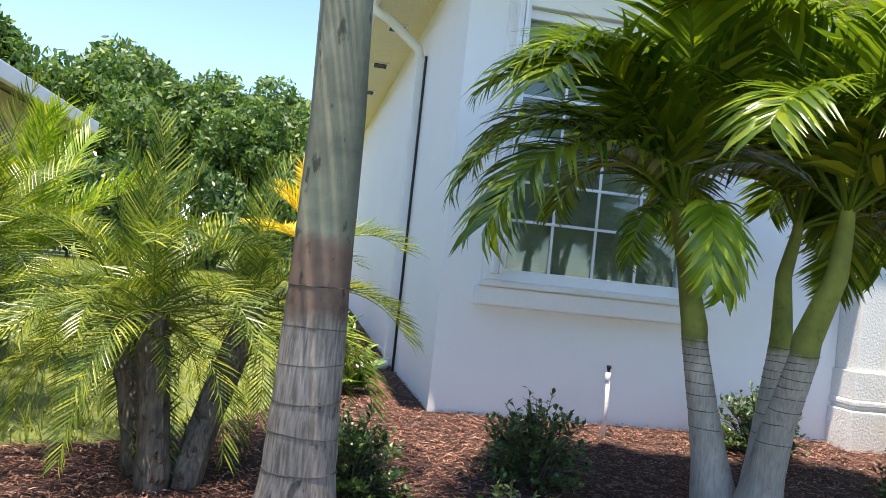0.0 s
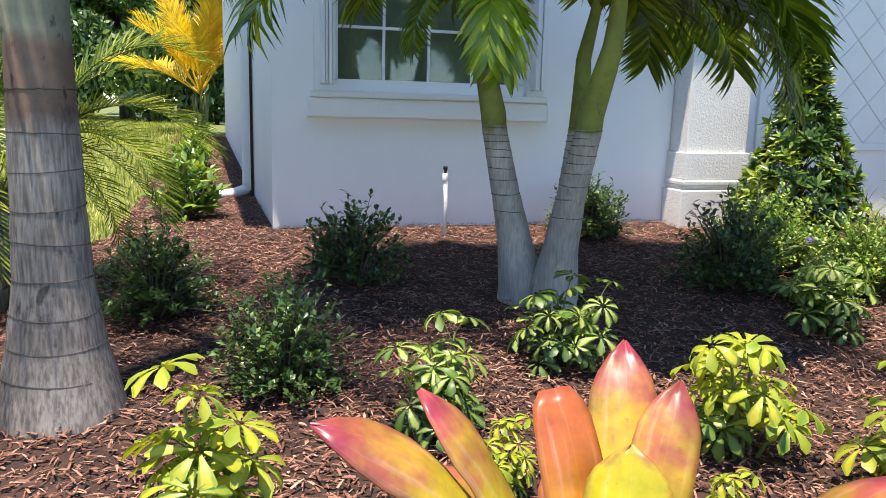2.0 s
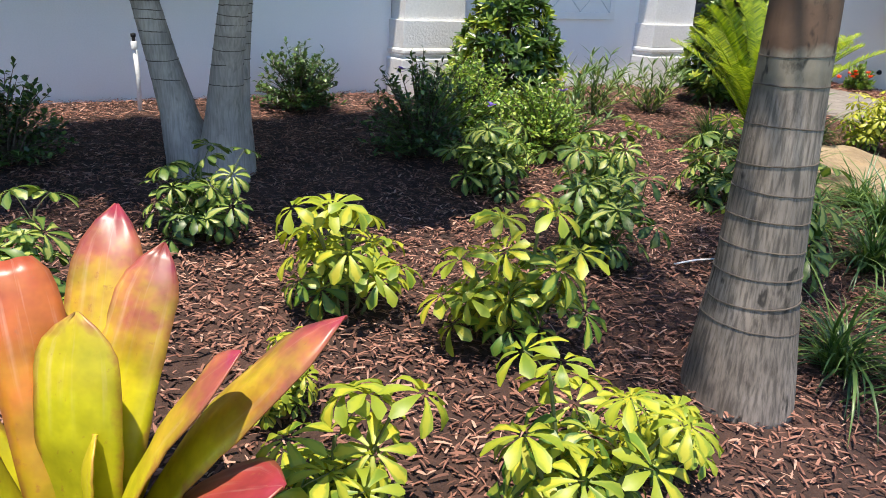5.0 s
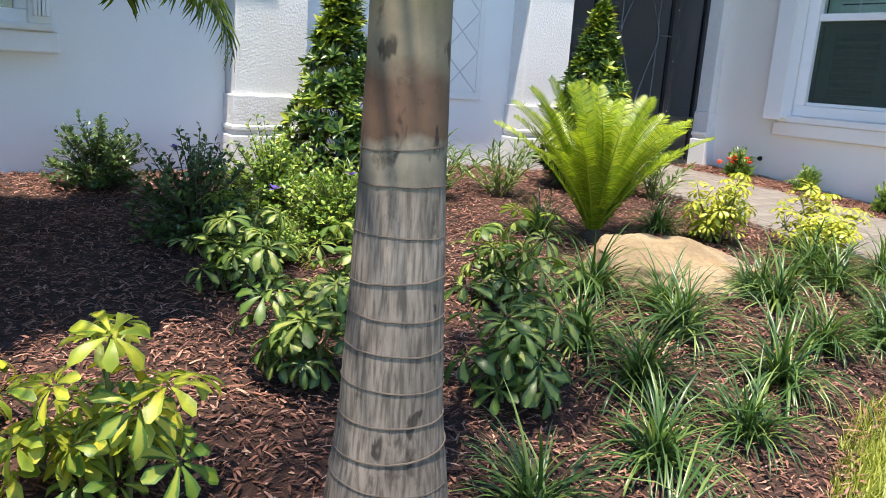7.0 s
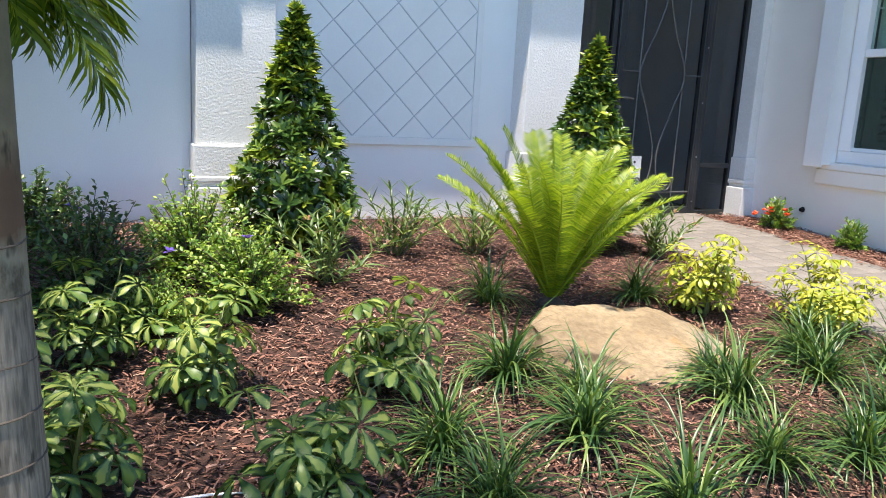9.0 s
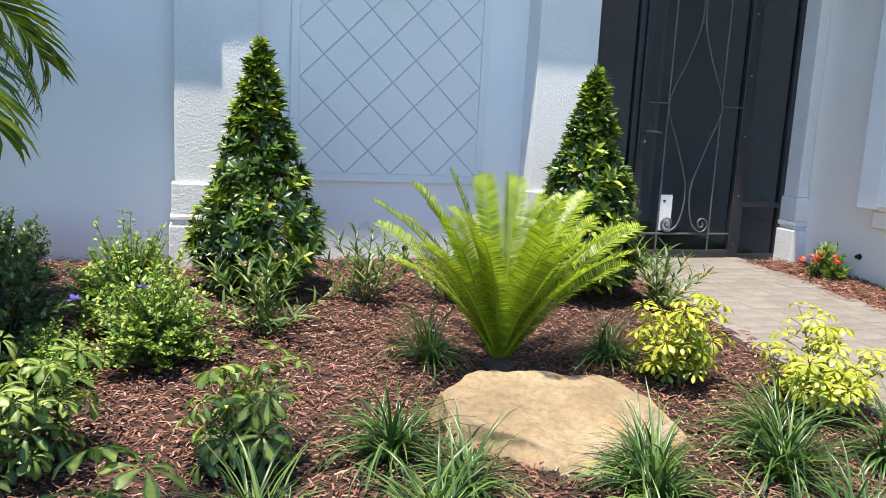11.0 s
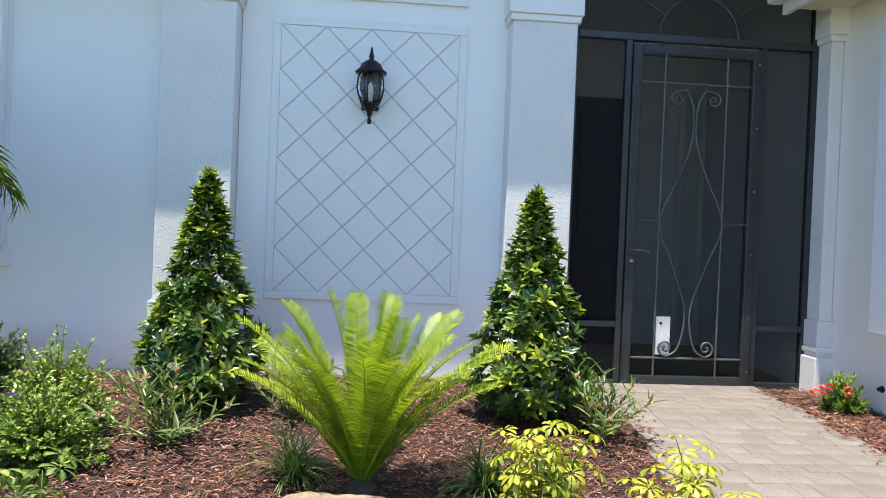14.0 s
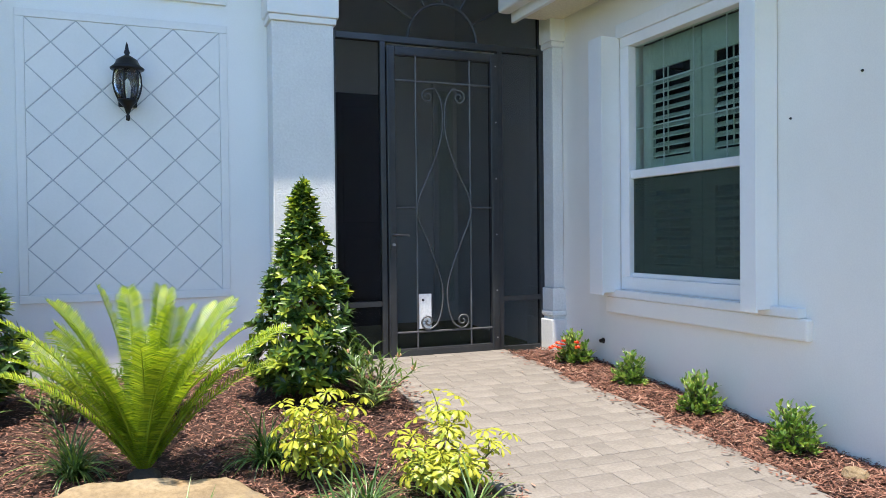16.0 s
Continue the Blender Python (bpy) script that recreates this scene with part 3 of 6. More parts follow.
def pilaster(name, x0, x1, y0, top=2.48):
    ob = fixed(name, Shape().box(x0, x1, y0, 0.2, 0.52, top, 0.006), STUCCO_ROUGH)
    for piece, g, z0, z1, c in (("plinth_panel", 0.02, 0.335, 0.52, 0.006), ("moulding", 0.03, 0.29, 0.335, 0.014), ("fillet", 0.01, 0.265, 0.29, 0.004), ("plinth", 0.035, -0.12, 0.265, 0.008),
                                ("astragal", 0.02, top, top + 0.045, 0.008), ("capital", 0.035, top + 0.045, 3.3, 0.008)):
        part(piece, Shape().box(x0 - g, x1 + g, y0 - g, 0.2, z0, z1, c), TRIM if piece in ("astragal", "capital") else STUCCO_ROUGH, ob)


pilaster("pilaster_1", -1.355, -0.88, -0.2)
pilaster("pilaster_2", 0.937, 1.38, -0.2)
pilaster("pilaster_3", 3.19, 3.285, -0.2)


# front and side eaves of the left block, with soffit, fascia and gutter
fixed("soffit_front", Shape().box(-4.5, -1.4, -0.47, 0.0, EAVE, EAVE + 0.03), SOFFIT)
fixed("fascia_front", Shape().box(-4.56, -1.4, -0.51, -0.47, EAVE - 0.02, EAVE + 0.19, 0.008), TRIM)
fixed("soffit_side", Shape().add([(-4.10, 0.0, EAVE), (-4.34, 8.0, EAVE), (-4.78, 8.0, EAVE), (-4.54, -0.45, EAVE), (-4.10, 0.0, EAVE + 0.03), (-4.34, 8.0, EAVE + 0.03), (-4.78, 8.0, EAVE + 0.03), (-4.54, -0.45, EAVE + 0.03)],
                                 [(0, 1, 2, 3), (4, 7, 6, 5), (0, 4, 5, 1), (3, 2, 6, 7), (0, 3, 7, 4)]), SOFFIT)
gut = Shape()
for dx0, dx1, z0, z1 in ((0.0, -0.035, -0.02, 0.19), (-0.035, -0.15, 0.05, 0.17)):
    gut.add([(-4.54 + dx0, -0.47, EAVE + z0), (-4.78 + dx0, 8.1, EAVE + z0), (-4.78 + dx1, 8.1, EAVE + z0), (-4.54 + dx1, -0.47, EAVE + z0),
             (-4.54 + dx0, -0.47, EAVE + z1), (-4.78 + dx0, 8.1, EAVE + z1), (-4.78 + dx1, 8.1, EAVE + z1), (-4.54 + dx1, -0.47, EAVE + z1)],
            [(0, 3, 2, 1), (4, 5, 6, 7), (0, 1, 5, 4), (2, 3, 7, 6), (0, 4, 7, 3), (1, 2, 6, 5)])
fixed("gutter", gut, TRIM)
for yy in (0.7, 2.0, 3.3, 4.6, 5.9):
    v = thing("soffit_vent", (-4.33 - 0.03 * yy, yy, EAVE - 0.006), "small dark louvred vent in the cream soffit", "vent", "soffit vents")
    part("vent_frame", Shape().box(-0.085, 0.085, -0.1, 0.1, -0.006, 0.006, 0.003), TRIM, v)
    for k in range(5):
        part("slat", Shape().box(-0.065, 0.065, -0.078 + k * 0.033, -0.056 + k * 0.033, -0.014, -0.007), IRON, v)
fixed("roof_left", Shape().add([(-4.8, -0.5, EAVE + 0.18), (-1.36, -0.5, EAVE + 0.18), (-1.36, 4.0, 4.6), (-2.4, 4.0, 4.6), (-5.02, 8.2, EAVE + 0.18), (-2.4, 8.2, 4.6),
                                (-4.8, -0.5, EAVE + 0.24), (-1.36, -0.5, EAVE + 0.24), (-1.36, 4.0, 4.68), (-2.4, 4.0, 4.68), (-5.02, 8.2, EAVE + 0.24), (-2.4, 8.2, 4.68)],
                               [(0, 3, 2, 1), (0, 4, 5, 3), (6, 7, 8, 9), (6, 9, 11, 10), (0, 1, 7, 6), (0, 6, 10, 4)]), ROOF)
fixed("eave_entry", Shape().box(-1.75, 3.3, -0.575, 0.2, 3.62, 3.85, 0.01), TRIM)
fixed("roof_entry", Shape().box(-1.75, 9.0, -0.56, 8.2, 3.9, 4.0), ROOF)

# wing on the far side of the path
holed("wall_wing", -9.0, 0.0, 3.29, 3.49, -0.6, 2.75, -2.38, -1.0, 0.56, 2.36, STUCCO_WARM, "y")
box("wall_wing_end", 3.47, 9.0, -9.0, -8.8, -0.6, 2.75, STUCCO_WARM)
fixed("soffit_wing", Shape().box(2.9, 3.27, -9.1, -0.16, 2.70, 2.73), SOFFIT)
fixed("fascia_wing", Shape().box(2.86, 2.9, -9.1, -0.12, 2.66, 2.88, 0.008), TRIM)
fixed("gutter_wing", Shape().box(2.75, 2.86, -9.1, -0.10, 2.73, 2.87, 0.02), TRIM)
fixed("roof_wing", Shape().add([(2.72, -9.2, 2.88), (2.72, 0.0, 2.88), (6.2, 0.0, 4.1), (6.2, -9.2, 4.1), (2.72, -9.2, 2.94), (2.72, 0.0, 2.94), (6.2, 0.0, 4.16), (6.2, -9.2, 4.16)],
                               [(0, 1, 2, 3), (4, 7, 6, 5), (0, 4, 5, 1), (1, 5, 6, 2)]), ROOF)

# porch behind the screen
box("porch_floor", 1.39, 3.3, 0.0, 2.2, -0.15, -0.004, SAND)
box("porch_wall", 1.2, 3.5, 2.0, 2.2, -0.1, 3.6, STUCCO)
box("porch_cheek_left", 1.2, 1.39, 0.2, 2.0, -0.1, 3.6, STUCCO)
box("porch_cheek_right", 3.28, 3.47, 0.0, 2.0, -0.1, 3.6, STUCCO)
box("porch_ceiling", 1.39, 3.28, 0.0, 2.0, 3.55, 3.6, STUCCO)
fd = thing("front_door", (1.50, 1.94, 0.0), "dark red wooden front door behind the screen", "door")
part("door_leaf", Shape().box(0, 0.92, 0, 0.06, 0, 2.42, 0.004), DOORWOOD, fd)
for a, b in ((0.08, 0.42), (0.5, 0.84)):
    for c, e in ((0.2, 0.95), (1.1, 2.28)):
        part("door_panel", Shape().box(a, b, -0.015, 0.0, c, e, 0.007), DOORWOOD, fd)
for c, e in ((-0.07, -0.004), (0.924, 0.99)):
    part("jamb", Shape().box(c, e, -0.01, 0.06, 0, 2.48, 0.004), DOORWOOD, fd)
sl = thing("sidelight", (3.0, 1.95, 0.0), "narrow pale sidelight window beside the front door", "window")
part("sidelight_frame", Shape().box(0, 0.27, 0, 0.05, 0.1, 2.6, 0.004), TRIM, sl)
part("sidelight_pane", Shape().box(0.05, 0.22, -0.006, 0.0, 0.25, 2.5), SHUTTER, sl)


def lattice_panel():
    """Raised rectangular panel whose face is cut into diamonds."""
    cx, z0, z1, w = -0.006, 0.54, 2.455, 0.662
    p = thing("lattice_panel", (cx, 0, 0), "white decorative wall panel cut into diamonds by grey grooves", "wall panel")
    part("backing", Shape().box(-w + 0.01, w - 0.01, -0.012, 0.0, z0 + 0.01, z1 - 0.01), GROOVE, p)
    bw = 0.055
    part("border", Shape().box(-w, w, -0.024, 0, z1 - bw, z1, 0.004), TRIM, p)
    part("border", Shape().box(-w, w, -0.024, 0, z0, z0 + bw, 0.004), TRIM, p)
    part("border", Shape().box(-w, -w + bw, -0.024, 0, z0 + bw, z1 - bw, 0.004), TRIM, p)
    part("border", Shape().box(w - bw, w, -0.024, 0, z0 + bw, z1 - bw, 0.004), TRIM, p)
    ix, iz0, iz1 = w - bw - 0.001, z0 + bw + 0.001, z1 - bw - 0.001
    sx, sz = 2 * ix / 4, (iz1 - iz0) / 6

    def clip(poly, axis, bound, sign):
        out = []
        for a, b in zip(poly, poly[1:] + poly[:1]):
            da, db = sign * (a[axis] - bound), sign * (b[axis] - bound)
            if da <= 0:
                out.append(a)
            if (da < 0) != (db < 0) and da != db:
                k = da / (da - db)
                out.append((a[0] + (b[0] - a[0]) * k, a[1] + (b[1] - a[1]) * k))
        return out
    for i in range(0, 9):
        for j in range(0, 13):
            if (i + j) % 2 == 0:
                continue
            x, z, g = -ix + i * sx / 2, iz0 + j * sz / 2, 0.968
            poly = [(x - sx / 2 * g, z), (x, z - sz / 2 * g), (x + sx / 2 * g, z), (x, z + sz / 2 * g)]
            for axis, bound, sign in ((0, -ix, -1), (0, ix, 1), (1, iz0, -1), (1, iz1, 1)):
                poly = clip(poly, axis, bound, sign) if len(poly) > 2 else []
            if len(poly) < 3:
                continue
            m = len(poly)
            mx, mz = sum(q[0] for q in poly) / m, sum(q[1] for q in poly) / m
            inner = [(mx + (a - mx) * 0.985, mz + (b - mz) * 0.985) for a, b in poly]
            s = Shape().add([(a, -0.012, b) for a, b in poly] + [(a, -0.0175, b) for a, b in inner],
                            [tuple(range(m, 2 * m))] + [(k, (k + 1) % m, m + (k + 1) % m, m + k) for k in range(m)])
            part("tile", s, TRIM, p)


lattice_panel()
hp = thing("upper_panel", (-0.006, 0, 0), "white decorative panel set high on the wall", "wall panel")
part("border", Shape().box(-0.662, 0.662, -0.024, 0, 2.60, 2.655, 0.004), TRIM, hp)
part("field", Shape().box(-0.64, 0.64, -0.014, 0, 2.655, 3.0, 0.004), TRIM, hp)


def wall_lantern():
    at = thing("wall_lantern", (0.0, -0.15, 1.735), "black iron carriage lantern with clear glass on the lattice panel", "wall lamp")
    at.scale = (1.08, 1.0, 1.1)
    part("wall_plate", Shape().box(-0.055, 0.055, 0.115, 0.132, 0.10, 0.36, 0.01), IRON, at)
    part("arm", Shape().tube([(0, 0.12, 0.15), (0, 0.06, 0.10), (0, 0.0, 0.09)], 0.011, 8), IRON, at, "", True)
    part("finial", Shape().lathe((0, 0, 0), [(0.0, 0), (0.012, 0.005), (0.012, 0.03), (0.007, 0.04), (0.014, 0.055), (0.02, 0.075), (0.035, 0.095), (0.058, 0.12), (0.058, 0.13), (0.0, 0.135)], 16), IRON, at, "", True)
    part("glass", Shape().lathe((0, 0, 0), [(0.05, 0.13), (0.068, 0.17), (0.078, 0.22), (0.074, 0.27), (0.062, 0.305)], 20), LAMPGLASS, at, "clear lantern glass", True)
    part("bulb", Shape().lathe((0, 0, 0), [(0.008, 0.135), (0.012, 0.16), (0.014, 0.2), (0.01, 0.235), (0.001, 0.25)], 10), BULB, at, "frosted candle bulb", True)
    for k in range(6):
        a = k * math.pi / 3 + 0.3
        part("rib", Shape().tube([(math.cos(a) * r, math.sin(a) * r, h) for r, h in ((0.055, 0.125), (0.075, 0.17), (0.085, 0.22), (0.08, 0.275), (0.068, 0.31))], 0.0055, 6), IRON, at, "", True)
    part("hood", Shape().lathe((0, 0, 0), [(0.095, 0.305), (0.1, 0.315), (0.075, 0.335), (0.06, 0.365), (0.03, 0.385), (0.012, 0.395), (0.018, 0.41), (0.012, 0.425), (0.006, 0.46), (0.0, 0.475)], 16), IRON, at, "", True)


wall_lantern()


def spiral(cx, cz, r, turns, start, sign):
    return [(cx + r * (1 - k / 22) * math.cos(start + sign * turns * 2 * math.pi * k / 22), cz + r * (1 - k / 22) * math.sin(start + sign * turns * 2 * math.pi * k / 22)) for k in range(20)]


def curve(points, steps=8):
    """Smooth line through points."""
    p = [points[0]] + list(points) + [points[-1]]
    out = []
    for i in range(1, len(p) - 2):
        for k in range(steps):
            t = k / steps
            out.append(tuple(0.5 * (2 * b + (c - a) * t + (2 * a - 5 * b + 4 * c - d) * t * t + (3 * b - a - 3 * c + d) * t ** 3) for a, b, c, d in zip(p[i - 1], p[i], p[i + 1], p[i + 2])))
    return out + [p[-1]]


def screen_entry():
    """Bronze screen wall with a scrollwork door and a sunburst over it."""
    y0, y1 = -0.052, 0.0
    w = thing("screen_wall", (0, 0, 0), "dark bronze screen wall closing the entry porch", "screen")
    for a, b, c, d in ((1.394, 1.43, 0.0, 3.6), (1.775, 1.818, 0.0, 2.44), (2.765, 2.81, 0.0, 2.44), (3.15, 3.19, 0.0, 3.6)):
        part("post", Shape().box(a, b, y0, y1, c, d, 0.003), BRONZE, w)
    part("header", Shape().box(1.43, 3.15, y0 - 0.004, y1, 2.44, 2.49, 0.003), BRONZE, w)
    for a, b in ((1.43, 1.775), (2.81, 3.15)):
        part("rail", Shape().box(a, b, y0, y1, 0.42, 0.46, 0.003), BRONZE, w)
        part("rail", Shape().box(a, b, y0, y1, 0.0, 0.05, 0.003), BRONZE, w)
        part("mesh_screen", Shape().box(a, b, -0.03, -0.028, 0.05, 2.44), SCREEN, w, "dark insect mesh")
    part("mesh_screen", Shape().box(1.43, 3.15, -0.03, -0.028, 2.49, 3.6), SCREEN, w, "dark insect mesh")
    arc = [(2.3 + 0.29 * math.cos(math.pi * k / 24), -0.03, 2.49 + 0.29 * math.sin(math.pi * k / 24)) for k in range(25)]
    part("arch", Shape().tube(arc, 0.011, 6), BRONZE, w)
    for k in range(1, 6):
        a = math.pi * k / 6
        part("spoke", Shape().tube([(2.3 + r * math.cos(a), -0.03, 2.49 + r * math.sin(a)) for r in (0.29, 0.95)], 0.010, 6), BRONZE, w)
    part("threshold", Shape().box(1.394, 3.19, -0.075, 0.02, -0.03, 0.0, 0.004), STEEL, w, "worn aluminium sill")
    d = thing("screen_door", (1.822, 0, 0.012), "closed dark bronze screen door with iron scrollwork", "door")
    W, H = 0.938, 2.40
    for a, b, c, e in ((0, 0.065, 0, H), (W - 0.065, W, 0, H), (0.065, W - 0.065, H - 0.07, H), (0.065, W - 0.065, 0, 0.075)):
        part("stile" if e - c > 1 else "crosspiece", Shape().box(a, b, -0.075, -0.02, c, e, 0.005), BRONZE, d)
        part("bead", Shape().box(a + 0.012, b - 0.012, -0.081, -0.075, c + 0.012, e - 0.012, 0.002), BRONZE, d)
    part("mesh_screen", Shape().box(0.065, W - 0.065, -0.04, -0.038, 0.075, H - 0.07), SCREEN, d, "dark insect mesh")
    for xx in (0.235, 0.69):
        part("upright_bar", Shape().tube([(xx, -0.062, 0.07), (xx, -0.062, H - 0.07)], 0.008, 8), SCROLLWORK, d)
    for zz in (0.2, 2.14):
        part("cross_bar", Shape().tube([(0.06, -0.062, zz), (W - 0.06, -0.062, zz)], 0.008, 8), SCROLLWORK, d)
    for a, b in ((0.06, 0.235), (0.69, W - 0.06)):
        part("cross_bar", Shape().tube([(a, -0.062, 1.165), (b, -0.062, 1.165)], 0.007, 8), SCROLLWORK, d)
    for sg in (-1, 1):
        m = 0.4625
        top = [(m + sg * q[0], q[1]) for q in spiral(0.13, 2.03, 0.055, 1.7, math.pi / 2, -1)][::-1]
        run = curve([(m + sg * 0.07, 2.095), (m + sg * 0.015, 1.98), (m + sg * 0.012, 1.75), (m + sg * 0.09, 1.5), (m + sg * 0.225, 1.165), (m + sg * 0.13, 0.88), (m + sg * 0.03, 0.6), (m + sg * 0.02, 0.42), (m + sg * 0.06, 0.27), (m + sg * 0.13, 0.215)])
        low = [(m + sg * q[0], q[1]) for q in spiral(0.145, 0.275, 0.06, 1.7, -math.pi / 2, 1)]
        line = top + run + low
        part("scroll", Shape().tube([(a, -0.066 - 0.012 * (sg > 0), b) for a, b in line], 0.0075, 6), SCROLLWORK, d, "", True)
    h = part("handle_plate", Shape().box(0.015, 0.05, -0.088, -0.075, 0.84, 1.03, 0.004), BRONZE, d, "dark metal plate")
    part("handle", Shape().tube([(0.033, -0.085, 0.955), (0.033, -0.125, 0.955), (0.07, -0.13, 0.955), (0.15, -0.128, 0.948)], 0.008, 8), SCROLLWORK, h, "", True)
    part("lock_knob", Shape().tube([(0.033, -0.085, 0.88), (0.033, -0.115, 0.88)], 0.011, 10), STEEL, h)
    for zz in (0.12, 0.5, 0.95, 1.4, 1.85, 2.3):
        part("screw", Shape().tube([(W - 0.025, -0.080, zz), (W - 0.025, -0.085, zz)], 0.006, 8), STEEL, d)
    n = thing("door_notice", (2.068, -0.0565, 0.235), "white paper notice tucked behind the scroll bars", "notice")
    part("sheet", Shape().box(0, 0.105, 0, 0.002, 0, 0.27, 0.0008), PAPER, n)
    part("dark_dot", Shape().tube([(0.035, -0.001, 0.222), (0.035, -0.003, 0.222)], 0.011, 10), INK, n)
    part("grey_bar", Shape().box(0.02, 0.08, -0.003, -0.001, 0.05, 0.06), GROOVE, n)
    part("grey_bar", Shape().box(0.02, 0.07, -0.003, -0.001, 0.03, 0.038), GROOVE, n)


screen_entry()


def window_front():
    """Window beside the palms: blinds drawn, white frame, sill and folded storm shutters."""
    x0, x1, z0, z1 = -3.76, -2.47, 0.86, 2.60
    w = tagged(new("window_1"), kind="structure")
    f = 0.065
    for a, b, c, e in ((x0, x1, z1 - f, z1), (x0, x1, z0, z0 + 0.075), (x0, x0 + f, z0 + 0.075, z1 - f), (x1 - f, x1, z0 + 0.075, z1 - f)):
        part("window_frame", Shape().box(a, b, 0.02, 0.1, c, e, 0.006), VINYL, w)
    part("meeting_rail", Shape().box(x0 + f, x1 - f, 0.03, 0.085, 1.74, 1.79, 0.005), VINYL, w)
    part("pane", Shape().box(x0 + f, x1 - f, 0.06, 0.066, z0 + 0.075, 1.74), PANE, w).visible_shadow = False
    part("pane", Shape().box(x0 + f, x1 - f, 0.06, 0.066, 1.79, z1 - f), PANE, w).visible_shadow = False
    for k in range(1, 4):
        xx = x0 + f + (x1 - x0 - 2 * f) * k / 4
        part("muntin", Shape().box(xx - 0.009, xx + 0.009, 0.05, 0.058, z0 + 0.075, z1 - f, 0.002), VINYL, w)
    for zz in (1.25, 1.5, 2.05, 2.3):
        part("muntin", Shape().box(x0 + f, x1 - f, 0.047, 0.055, zz - 0.009, zz + 0.009, 0.002), VINYL, w)
    part("blind", Shape().box(x0, x1, 0.105, 0.115, z0, z1), BLIND_REFLECT, w)
    for a, b, c, e in ((x0 - 0.09, x1 + 0.12, z1, z1 + 0.09), (x0 - 0.09, x0, 0.86, z1), (x1, x1 + 0.12, 0.86, z1)):
        part("surround", Shape().box(a, b, -0.03, 0.01, c, e, 0.006), TRIM, w)
    part("window_sill", Shape().box(x0 - 0.13, x1 + 0.15, -0.06, 0.01, 0.70, 0.82, 0.012), STUCCO, w)
    part("window_sill", Shape().box(x0 - 0.11, x1 + 0.13, -0.075, 0.01, 0.82, 0.86, 0.008), TRIM, w)
    for a in (x0 - 0.06, x1 + 0.01):
        sh = thing("storm_shutter", (a, 0, 0), "folded white accordion storm shutter beside the window", "shutter", "storm shutters")
        for k in range(4):
            part("fold", Shape().box(0.012 + 0.02 * k, 0.029 + 0.02 * k, -0.12 + 0.012 * (k % 2), -0.031, 0.9, z1, 0.003), VINYL, sh)


